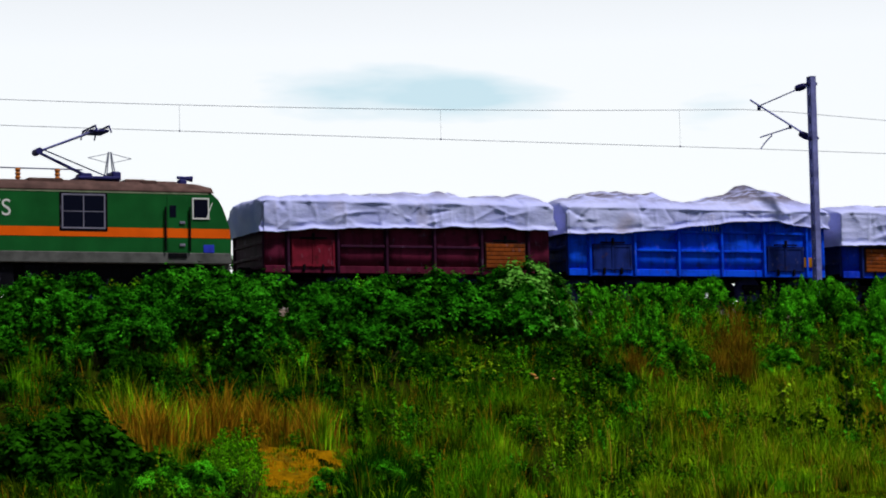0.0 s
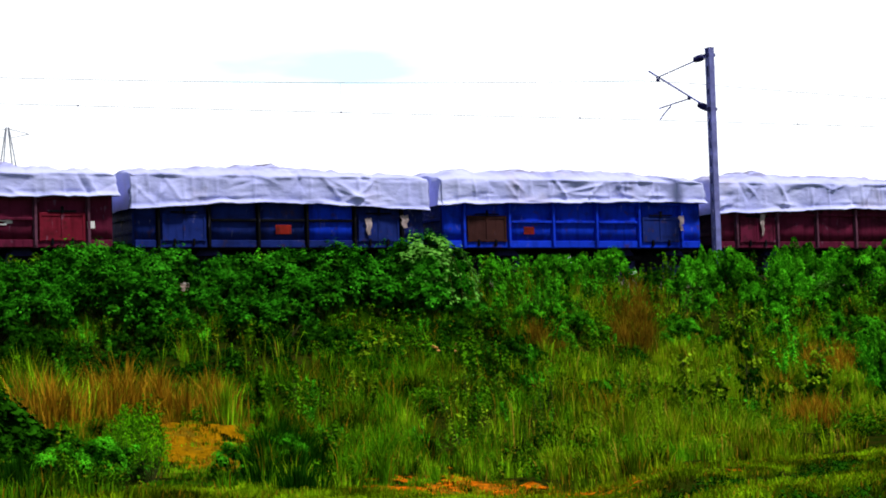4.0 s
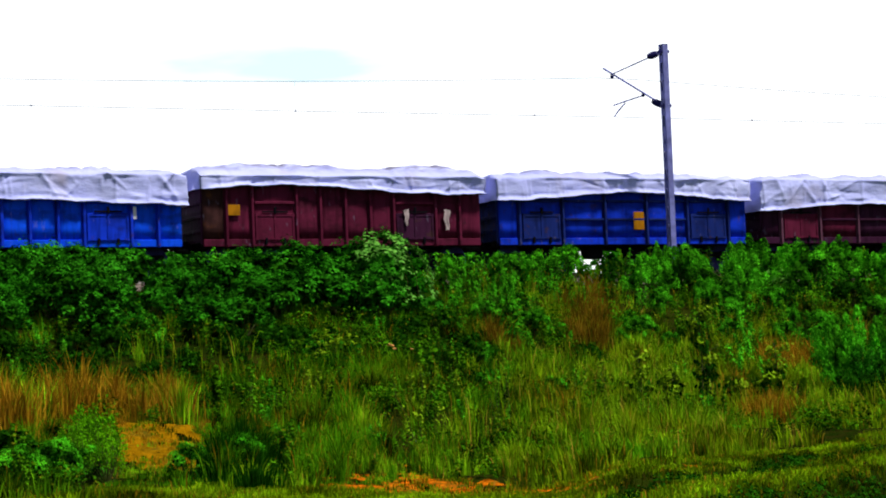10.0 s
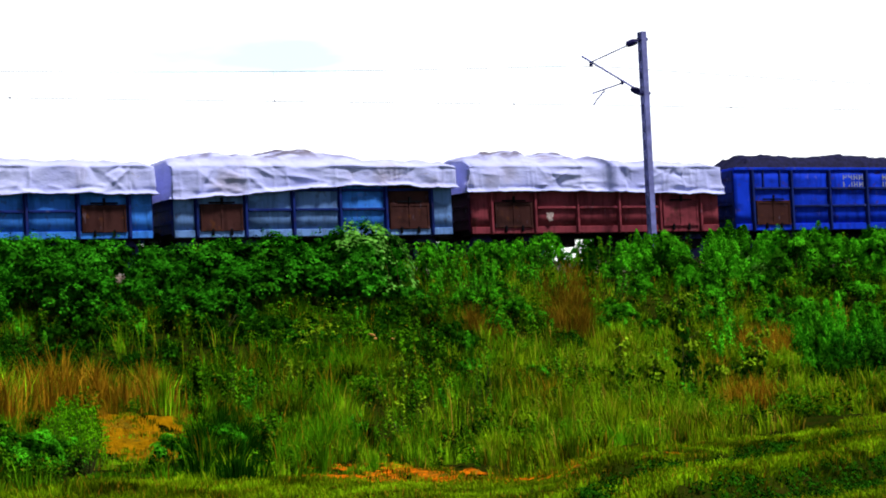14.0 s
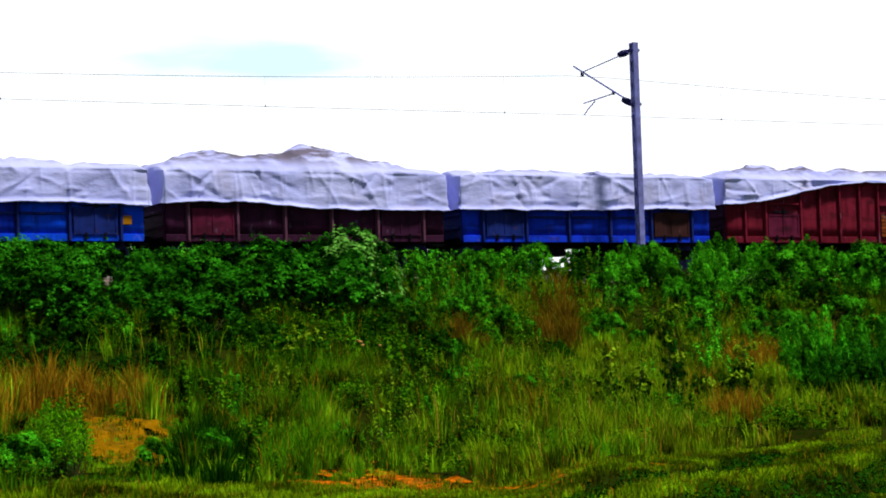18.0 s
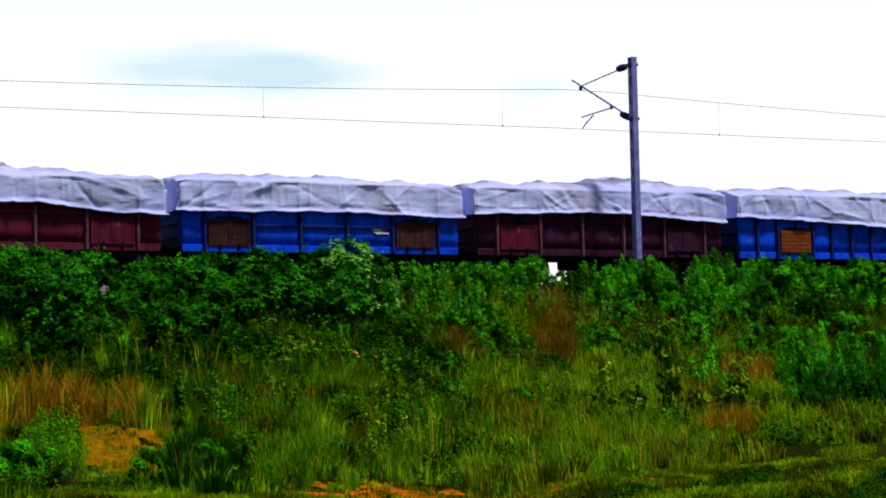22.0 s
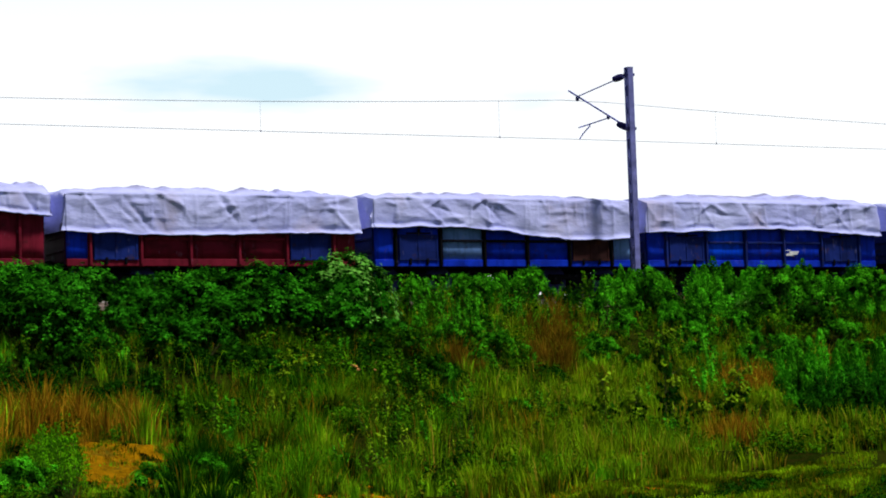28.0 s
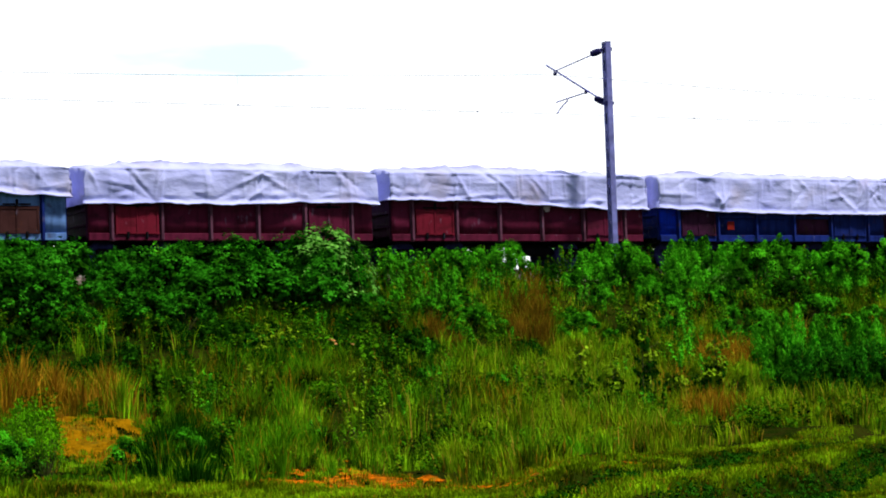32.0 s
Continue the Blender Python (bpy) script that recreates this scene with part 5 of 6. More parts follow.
def mound_meshes(seed, leaves, size, wide=0.5, lobes=22, rx=1.0, tall=1.5, gap=-.06):
    """A mounded bush 2 rx wide: stems, and a crown of leafy domes with hollows between them."""
    rr = random.Random(seed)
    domes, lines = [], []
    for i in range(lobes):
        a, r = i * 2.399 + rr.uniform(-.4, .4), math.sqrt((i + .5) / lobes)
        up = math.sqrt(max(0.0, 1 - r * r * .92))
        rad = rr.uniform(.17, .34) * rx * (1.15 if r < .5 else .9)
        c = Vector((math.cos(a) * r * rx * .86, math.sin(a) * r * rx * .86, (tall - rad) * up * rr.uniform(.78, 1.0)))
        domes.append((c, rad))
        base = Vector((math.cos(a) * .12, math.sin(a) * .12, -.1))
        lines.append((base.lerp(c, .5) + Vector((0, 0, .12)), c))
    weight = [q[1] ** 2 for q in domes]
    sprig = [None, None, 0]

    def place(r):
        if sprig[2] <= 0:                          # a fresh sprig of a few leaves
            for _ in range(9):
                c, rad = r.choices(domes, weight)[0]
                d = Vector((r.gauss(0, 1), r.gauss(0, 1), r.gauss(.45, .9))).normalized()
                p = c + d * rad * (r.uniform(.86, 1.08) if r.random() < .88 else r.uniform(1.1, 1.45))
                if noise.noise(p * 2.3 + Vector((seed, 0, 0))) > gap and all((p - c2).length > r2 * .84 for c2, r2 in domes if c2 is not c):
                    break
            sprig[0], sprig[1], sprig[2] = p, d, r.randint(3, 6)
        sprig[2] -= 1
        p, d = sprig[0], sprig[1]
        return p + Vector((r.gauss(0, 1), r.gauss(0, 1), r.gauss(0, .8))) * size * .5, d
    g = Geo()
    g.v, g.f = leaf_cloud(leaves, place, size, rr, wide)
    # large leaves deep inside, dark to paint the shade in the gaps
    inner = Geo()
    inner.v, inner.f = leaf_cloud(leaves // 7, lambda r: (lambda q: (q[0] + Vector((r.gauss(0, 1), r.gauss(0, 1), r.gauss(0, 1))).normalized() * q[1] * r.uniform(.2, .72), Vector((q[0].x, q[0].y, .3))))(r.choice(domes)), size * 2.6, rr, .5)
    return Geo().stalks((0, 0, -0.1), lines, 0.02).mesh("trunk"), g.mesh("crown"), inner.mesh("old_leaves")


def plume_meshes(seed, leaves, size, shoots=46, spread=.8, wide=.24, fat=.155):
    """A feathery bush 2 m wide and 1.5 m high: rising shoots, each a plume of narrow leaves."""
    rr = random.Random(seed)
    lines = []
    for i in range(shoots):
        a, r = rr.uniform(0, 6.283), rr.random() ** .6
        top = Vector((math.cos(a) * r * spread, math.sin(a) * r * spread, rr.uniform(.72, 1.0) * (1.5 - .75 * r * r)))
        base = Vector((math.cos(a) * r * .3, math.sin(a) * r * .3, -.05))
        lines.append((base.lerp(top, .5) + Vector((math.cos(a) * .06, math.sin(a) * .06, .06)), top))

    def place(r):
        m, t = r.choice(lines)
        u = r.random() ** .8
        a = r.uniform(0, 6.283)
        w = fat * (1 - u) ** .6 + .02
        return m.lerp(t, u * 1.05) + Vector((math.cos(a) * w * r.random() ** .5, math.sin(a) * w * r.random() ** .5, 0)), Vector((math.cos(a), math.sin(a), .5))
    g = Geo()
    g.v, g.f = leaf_cloud(leaves, place, size, rr, wide, .75)
    return Geo().stalks((0, 0, -0.1), lines, 0.012).mesh("trunk"), g.mesh("crown")


def herb_meshes(seed, leaves, size, tall):
    """An upright leafy weed, 1 m high before scaling."""
    rr = random.Random(seed)
    lines, tips = [], []
    for _ in range(rr.randint(3, 6)):
        top = Vector((rr.gauss(0, .16), rr.gauss(0, .16), rr.uniform(.6, 1.0)))
        base = Vector((rr.gauss(0, .05), rr.gauss(0, .05), -.1))
        lines.append((base.lerp(top, 0.5), top))
        tips.append((base, top))

    def place(r):
        b, t = r.choice(tips)
        u = r.uniform(0.15, 1.03)
        a = r.uniform(0, 6.283)
        return b.lerp(t, u) + Vector((math.cos(a), math.sin(a), 0)) * r.uniform(0, .13) * (1.2 - u * tall), Vector((math.cos(a), math.sin(a), .4))
    g = Geo()
    g.v, g.f = leaf_cloud(leaves, place, size, rr)
    return Geo().stalks((0, 0, -0.1), lines, 0.014).mesh("stalk"), g.mesh("foliage")


def stem_meshes(seed):
    """Three or four slim upright stems with small leaves in turn up each, 1 m high before scaling."""
    rr = random.Random(seed)
    lines, spots = [], []
    for _ in range(rr.randint(3, 4)):
        b = Vector((rr.gauss(0, .09), rr.gauss(0, .09), -.05))
        t = b + Vector((rr.gauss(0, .10), rr.gauss(0, .10), rr.uniform(.75, 1.05)))
        lines.append((b.lerp(t, .5) + Vector((rr.gauss(0, .03), rr.gauss(0, .03), 0)), t))
        for q in range(34):
            a = q * 2.4 + rr.uniform(-.3, .3)
            u = .12 + .9 * q / 34
            spots.append((b.lerp(t, u) + Vector((math.cos(a), math.sin(a), 0)) * .05 * (1.25 - u), Vector((math.cos(a), math.sin(a), .6))))
    it = iter(spots)
    g = Geo()
    g.v, g.f = leaf_cloud(len(spots), lambda r: next(it), .085, rr, .3, .35)
    return Geo().stalks((0, 0, -0.1), lines, 0.012).mesh("stalk"), g.mesh("foliage")


def blades(spots, seed, width, lean):
    """Grass blades: spots are (x, y, z, height, lean x, lean y); each blade is a bent tapering strip."""
    r = np.random.RandomState(seed)
    s = np.asarray(spots, float)
    n = len(s)
    a, b = r.uniform(0, 6.283, n), r.uniform(0, 6.283, n)
    h = s[:, 3]
    dx, dy = np.cos(a), np.sin(a)
    ln = lean * r.uniform(0.1, 0.7, n) * h
    ox, oy = np.cos(b) * ln + s[:, 4] * h, np.sin(b) * ln + s[:, 5] * h
    w = width * r.uniform(0.6, 1.4, n)
    V = np.zeros((n, 5, 3))
    for i, (k, ww, bend) in enumerate(((0.0, 1.0, 0.0), (0.0, -1.0, 0.0), (0.6, 0.7, 0.4), (0.6, -0.7, 0.4), (1.0, 0.0, 1.0))):
        V[:, i, 0] = s[:, 0] + dx * w * ww / 2 + ox * bend
        V[:, i, 1] = s[:, 1] + dy * w * ww / 2 + oy * bend
        V[:, i, 2] = s[:, 2] + h * k * (1 - 0.15 * bend) - (0.05 if i < 2 else 0)
    base = (np.arange(n) * 5)[:, None]
    quads = (base + np.array([[0, 1, 3, 2]])).tolist()
    tris = (base + np.array([[2, 3, 4]])).tolist()
    g = Geo()
    g.v, g.f = V.reshape(-1, 3).tolist(), quads + tris
    return g


def in_view(x, y, margin=1.5):
    """The strip of slope that the lens sweeps, with some margin."""
    d = y + 74.7
    return 0.262 * d - margin < x < 0.86 * d + margin


DRY = [(16.5, -19.4, 0.75), (18.0, -19.2, 0.55), (20.5, -18.4, 1.1), (15.2, -14.2, 0.8), (25.3, -12.6, 0.8), (36.7, -11.4, 0.7), (37.8, -9.4, 0.7), (39.2, -7.6, 0.5),
       (41.6, -15.2, 1.1), (34.4, -24.0, 0.8), (33.5, -11.8, 0.6), (12.6, -17.6, 0.9), (46.5, -15.5, 1.1), (30.8, -19.8, 0.6), (36.2, -20.6, 0.7), (37.4, -10.6, 0.6), (28.6, -12.2, 0.6),
       (18.5, -20.5, 0.35), (20.7, -20.8, 0.45), (19.6, -20.2, 0.3)]


def dryness(x, y):
    w = 0.0
    for cx, cy, r in DRY:
        w = max(w, 1.25 - math.hypot(x - cx, (y - cy) * 0.7) / r)
    return max(0.0, min(1.0, w))


CREST_X = (10, 15.5, 17, 17.9, 18.7, 19.8, 20.8, 21.6, 23.2, 24.2, 24.9, 26.2, 27.3, 28.6, 30.4, 34.2, 35, 37, 39.1, 39.8, 40.4, 41.5, 42.4, 43.7, 44.4, 45.4, 48, 52, 62)
CREST_Z = (.6, .42, .58, .74, .48, .44, .72, .90, .86, .58, .42, .40, .66, .86, .80, .60, .46, .56, .6, .2, .05, .15, .60, .64, .32, .64, .72, .66, .64)


def crest_top(x):
    """Height that the bushes along the crest reach."""
    return float(np.interp(x, CREST_X, CREST_Z))


def ledge(x, y):
    """How much a spot belongs to the low ground with its short grass."""
    edge = min(-31.3, -34.4 + (x - 22) * .30) if x > 22 else -31.2
    return 1.0 if y < edge + .5 * noise.noise((x * .8, y * .8, 3.0)) else 0.0


def sight(x, y):
    """The strip of low growth before the bare earth."""
    return abs(x - .3635 * (y + 74.7)) < 1.2 and -31 < y < -21


def place_copy(proto, x, y, z, scale, turn, squash=1.0):
    ob = copy_thing(proto, pose(x, y, z, 0, 0, turn))
    ob.scale = (scale, scale, scale * squash)
    return ob


def plant(name, label, meshes, names, material, group):
    """A plant in its parts, to be copied and then taken away."""
    t = thing(name, label, name.replace("_", " "), group)
    part(names[0], meshes[0], M_STEM, t)
    part(names[1], meshes[1], material, t)
    # inner leaves coloured dark for the shade inside the crown
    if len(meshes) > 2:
        part("old_leaves", meshes[2], M_LEAF_DARK_SHADE, t, "dark leaves within the crown that paint its inner shade")
    return t


def clear(protos):
    for t in protos:
        for c in list(t.children):
            bpy.data.objects.remove(c)
        bpy.data.objects.remove(t)


def build_bushes(rr):
    tc_names, grp = ("trunk", "crown"), "embankment bushes"
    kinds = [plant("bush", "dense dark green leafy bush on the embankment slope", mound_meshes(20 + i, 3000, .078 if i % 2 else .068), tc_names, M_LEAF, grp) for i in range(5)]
    # these dark leaves stand in for shade in hollows and under bushes
    dark = [plant("bush", "low bush with leaves coloured dark to stand in for shade", mound_meshes(30 + i, 2000, .085), tc_names, M_LEAF_DARK_SHADE, grp) for i in range(2)]
    broad = plant("bush", "dark broad-leaved bush at the foot of the slope", mound_meshes(36, 1500, .135, .55), tc_names, M_LEAF_DARK_SHADE, grp)
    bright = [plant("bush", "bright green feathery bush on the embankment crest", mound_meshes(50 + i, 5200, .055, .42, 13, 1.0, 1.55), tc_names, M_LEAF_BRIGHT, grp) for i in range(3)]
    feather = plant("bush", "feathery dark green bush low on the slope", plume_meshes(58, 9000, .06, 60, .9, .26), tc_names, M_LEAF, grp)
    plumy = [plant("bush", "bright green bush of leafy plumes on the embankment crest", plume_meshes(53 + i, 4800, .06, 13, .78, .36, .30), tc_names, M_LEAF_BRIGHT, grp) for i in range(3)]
    n = [0]

    def put(proto, x, y, h, wide=1.0, sink=.05):
        ob = place_copy(proto, x, y, ground_z(x, y) - sink, h / 1.5, rr.uniform(0, 360))
        ob.scale = (h / 1.5 * wide, h / 1.5 * wide, h / 1.5)
        n[0] += 1
    # rows that step down the slope from the crest
    x = 11.0
    while x < 64:
        for row, (y0, drop) in enumerate(((-6.0, .0), (-7.2, .38), (-8.5, 1.0), (-9.8, 1.7))):
            xx, yy = x + rr.uniform(-.45, .45) - row * .55, y0 + rr.uniform(-.4, .4)
            xs_ = xx + .52 * (-6.0 - yy)
            if not in_view(xx, yy, 3) or 30.7 < xs_ < 34.0:
                continue
            h = crest_top(xs_) + .16 - drop + rr.uniform(-.34, .10) - ground_z(xx, yy)
            if xs_ > 34.0:
                if row == 3 or (xs_ < 42 and row > 0):
                    continue
                if xs_ < 39.2:
                    put(rr.choice(bright), xx, yy, max(.5, h * .96), .75)
                else:
                    # dark bushes at random spots stand in for shaded gaps between plumes
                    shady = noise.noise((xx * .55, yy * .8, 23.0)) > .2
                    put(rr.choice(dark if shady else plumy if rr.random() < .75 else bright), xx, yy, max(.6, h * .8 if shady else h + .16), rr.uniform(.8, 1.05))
            elif row == 3 and rr.random() < .35:
                continue
            else:
                put(rr.choice(kinds), xx, yy, max(.7, h), rr.uniform(.9, 1.25) if h > 1.1 else 1.25)
        x += 1.42
    put(plumy[0], 43.07, -5.4, 1.70, .6)
    put(bright[1], 43.62, -5.7, 1.70, .7)
    for _ in range(46):       # low growth coloured dark for the shaded hollow under them
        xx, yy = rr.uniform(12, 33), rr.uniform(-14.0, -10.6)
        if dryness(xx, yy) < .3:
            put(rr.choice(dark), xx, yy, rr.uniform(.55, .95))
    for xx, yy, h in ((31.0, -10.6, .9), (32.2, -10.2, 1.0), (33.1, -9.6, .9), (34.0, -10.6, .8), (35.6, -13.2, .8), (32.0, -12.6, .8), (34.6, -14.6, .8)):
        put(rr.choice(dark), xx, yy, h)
    for _ in range(58):       # soft leafy mounds on the slope below the open crest
        xx, yy = rr.uniform(33.2, 50), rr.uniform(-12.8, -6.4)
        if in_view(xx, yy) and dryness(xx, yy) < .45 and (xx < 42 or yy < -8.5):
            put(rr.choice(bright), xx, yy, rr.uniform(.5, 1.05) if xx + .52 * (-6 - yy) < 39.4 or yy < -8 else .45, rr.uniform(.7, 1.1))
    # the large feathery bush low on the slope, and smaller ones
    for xx, yy, h in ((39.5, -19.4, 2.5), (40.3, -19.7, 3.0), (41.3, -19.5, 2.7), (42.6, -19.8, 2.6)):
        put(plumy[n[0] % 3], xx, yy, h, .55)
    for xx, yy, h in ((40.0, -20.6, 1.9), (40.9, -20.8, 2.1), (42.0, -20.7, 2.0), (43.2, -20.8, 2.0)):
        put(feather, xx, yy, h, .9)
    # dark bushes painting the shaded foot of the feathery bush
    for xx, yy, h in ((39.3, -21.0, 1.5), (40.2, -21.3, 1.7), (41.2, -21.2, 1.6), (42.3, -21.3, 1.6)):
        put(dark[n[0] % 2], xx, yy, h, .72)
    for xx, yy, h in ((18.3, -28.9, .95), (17.5, -28.4, .8), (14.6, -28.4, 1.0), (13.6, -29.4, 1.0), (15.4, -27.6, .9), (20.0, -17.2, .8), (30.5, -16.6, .8), (31.5, -18.4, .8), (45.0, -11.5, 1.0), (48.2, -12.0, 1.1), (44.0, -12.6, .8)):
        put(rr.choice(bright), xx, yy, h)
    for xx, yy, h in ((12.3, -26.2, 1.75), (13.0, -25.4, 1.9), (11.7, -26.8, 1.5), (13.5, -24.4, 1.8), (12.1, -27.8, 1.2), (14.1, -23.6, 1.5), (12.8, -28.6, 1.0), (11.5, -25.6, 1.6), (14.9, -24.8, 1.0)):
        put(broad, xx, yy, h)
    # bushes added on the far shoulder to block bright sky under the wagons
    x = 20.0
    while x < 66:
        place_copy(rr.choice(kinds), x, 4.5 + rr.uniform(-.2, .4), -.68, rr.uniform(1.5, 1.75), rr.uniform(0, 360))
        x += rr.uniform(1.0, 1.4) if not 43.2 < x < 45.0 else 4.0
    clear(kinds + dark + [broad, feather] + bright + plumy)

    # one great rounded bush, half of it overgrown by a pale creeper
    big = plant("bush", "large rounded dark green bush on the embankment crest", mound_meshes(44, 11000, .078, .5, 40, 1.75, 2.35), tc_names, M_LEAF, grp)
    big.location = (31.9, -6.9, ground_z(31.9, -6.9) - .05)
    side = plant("bush", "rounded dark green bush beside a larger one", mound_meshes(47, 3000, .075), tc_names, M_LEAF, grp)
    for xx, yy, h in ((30.0, -7.7, 1.9), (31.0, -8.7, 1.5), (32.4, -9.1, 1.0)):
        put(side, xx, yy, h, 1.15)
    clear([side])
    r2 = random.Random(40)

    def on_dome(r):
        while True:                                # patches over the sunny flank
            a, b = r.uniform(-2.5, -.35), r.uniform(.0, 1.25)
            q = Vector((math.cos(a) * math.cos(b), math.sin(a) * math.cos(b), math.sin(b)))
            if noise.noise(q * 3.2 + Vector((5, 2, 8))) > -.02:
                k = 1.0 + .10 * noise.noise(q * 6.0) + r.gauss(0, .025)
                return Vector((q.x * 1.78 * k, q.y * 1.78 * k, q.z * 2.3 * k + .04)), q
    g = Geo()
    g.v, g.f = leaf_cloud(820, on_dome, .125, r2, .5)
    cr = thing("creeper", "pale green broad-leaved creeper spread over a bush", "creeper", at=tuple(big.location))
    lines = []
    for i in range(9):
        a, b = -1.9 + i * .22, .2 + .11 * (i % 4)
        lines.append([Vector((math.cos(a) * math.cos(b * u) * 1.76, math.sin(a) * math.cos(b * u) * 1.76, math.sin(b * u) * 2.3 + .05)) for u in (.1, .6, 1.2, 2.0)])
    part("vine", Geo().stalks((.4, -1.6, -.05), lines, .012), M_STEM, cr)
    part("foliage", g, M_LEAF_PALE, cr)
    small = plant("creeper", "pale green broad-leaved creeper on low growth", mound_meshes(41, 240, .14, .5, 9, .6, .9), ("vine", "foliage"), M_LEAF_PALE, "")
    for xx, yy, h in ((46.0, -6.9, 2.1), (46.9, -7.6, 1.6), (29.3, -15.2, .8)):
        put(small, xx, yy, h)
    clear([small])


def build_weeds(rr):
    grp = "weeds on the slope"
    hk = [plant("weed", "leafy green weed plant standing in the grass", herb_meshes(60 + i, 300 + 40 * i, .06 + .012 * (i % 3), .8 if i % 2 else .2), ("stalk", "foliage"), M_HERB, grp) for i in range(8)]
    fk = [plant("weed", "tall feathery bright green weed plant", herb_meshes(80 + i, 520, .055, .6), ("stalk", "foliage"), M_LEAF_BRIGHT, grp) for i in range(3)]
    bl = [plant("weed", "bushy bluish-green weed plant", plume_meshes(86 + i, 1500, .06, 30, .55, .3), ("stalk", "foliage"), M_HERB_BLUE, grp) for i in range(2)]
    yl = plant("weed", "low yellow-green shrubby weed", mound_meshes(89, 650, .07, .45, 12), ("stalk", "foliage"), M_HERB_YELLOW, grp)

    st = [plant("weed", "slim upright weed with small light green leaves", stem_meshes(93 + i), ("stalk", "foliage"), M_HERB_YELLOW if i else M_HERB, grp) for i in range(3)]

    def put(kinds, x, y, h):
        return place_copy(rr.choice(kinds), x, y, ground_z(x, y), h, rr.uniform(0, 360))
    n = 0
    while n < 150:
        xx, yy = rr.uniform(8, 60), rr.uniform(-31, -8.5)
        if not in_view(xx, yy) or bare(xx, yy) > 0.1 or sight(xx, yy) or dryness(xx, yy) > 0.5 or ledge(xx, yy) or (33 < xx < 42 and -23 < yy < -12 and rr.random() < .7):
            continue
        put(hk if rr.random() < .5 else fk, xx, yy, rr.uniform(.35, 1.0) * (1.25 if xx > 33 and yy > -16 else 1))
        n += 1
    for xx, yy, h in ((27.4, -13.5, 1.0), (27.8, -13.1, .7)):
        put([yl], xx, yy, h)
    for xx, yy, h in ((15.8, -26.9, 1.05), (16.3, -26.3, 1.05), (16.6, -25.6, .9), (15.3, -27.6, .85), (15.9, -28.0, .7), (17.9, -28.6, .75), (18.3, -27.8, .7)):
        put(bl, xx, yy, h)
    for xx, yy, h in ((29.4, -14.9, 1.5), (30.2, -15.3, 1.3), (22.9, -18.4, 1.5), (22.3, -17.8, 1.3), (23.3, -19.2, 1.3), (14.2, -27.0, 1.2), (14.0, -28.6, 1.2), (19.5, -28.6, 1.1), (13.4, -30.4, .9), (24.4, -19.5, 1.1),
                      (31.6, -11.2, 1.0), (33.0, -10.4, 1.1), (35.0, -9.6, 1.1), (34.2, -8.6, 1.2), (36.0, -8.4, 1.1)):
        put(hk, xx, yy, h)
    for xx, yy in ((28.9, -13.6), (29.5, -13.9)):
        fl = put(hk[2:3], xx, yy, 1.1)
        fl.name = "flowering_weed"
        tagged(fl, "green weed with small orange-pink blossoms", "weed")
        for q in range(3):
            g = Geo()
            for _ in range(14):
                a, b = rr.uniform(0, 6.283), rr.uniform(.2, 1.3)
                d = Vector((math.cos(a) * math.cos(b), math.sin(a) * math.cos(b), math.sin(b))) * .05
                g.tube((0, 0, 0), d, .006, .022, 5)
            part("blossom", g, M_BLOSSOM, fl, "orange-pink blossom", at=(rr.uniform(-.2, .2), rr.uniform(-.3, -.1), rr.uniform(.6, 1.0)))
    for _ in range(70):       # upright leafy stems in the tall grass
        xx, yy = rr.uniform(24, 40), rr.uniform(-27, -16)
        if 32.8 < xx < 37.6 and yy < -19:
            continue
        if in_view(xx, yy) and not ledge(xx, yy):
            put(st, xx, yy, rr.uniform(.7, 1.35))
    for _ in range(34):       # growth on the open slope below the crest
        xx, yy = rr.uniform(38.5, 52), rr.uniform(-13, -8)
        if in_view(xx, yy) and dryness(xx, yy) < .4:
            put(fk + hk, xx, yy, rr.uniform(.6, 1.2))
    for xx, yy, h in ((38.2, -18.4, 1.3), (38.6, -16.4, 1.3), (40.2, -14.6, 1.5), (43.0, -13.6, 1.5), (44.2, -14.6, 1.4), (41.0, -12.4, 1.3), (42.4, -11.0, 1.4)):
        put(fk, xx, yy, h)
    for _ in range(26):       # light weeds at the foot of the feathery bush
        xx, yy = rr.uniform(38.2, 43), rr.uniform(-22.9, -22.0)
        put(st + fk[:1], xx, yy, rr.uniform(.4, .75))
    x = 34.4
    while x < 39.4:           # ferny growth below the crest
        for y0 in (-6.4, -7.6, -8.8):
            xx, yy = x + rr.uniform(-.3, .3), y0 + rr.uniform(-.4, .4)
            top = crest_top(xx + .52 * (-6 - yy)) - .55 * (-6 - yy)
            put(fk, xx, yy, max(.6, min(1.7, top - ground_z(xx, yy))))
        x += .5
    x = 13.0
    while x < 63:             # growth on the shoulder of the track
        xx, yy = x + rr.uniform(-.3, .3), -4.9 + rr.uniform(-.25, .35)
        top = crest_top(xx + .5) - ground_z(xx, yy)
        if in_view(xx, yy, 2) and top > .3:
            put(fk + hk[:4], xx, yy, min(1.35, top) * rr.uniform(.75, 1.04))
        x += .62
    clear(hk + fk + bl + st + [yl])
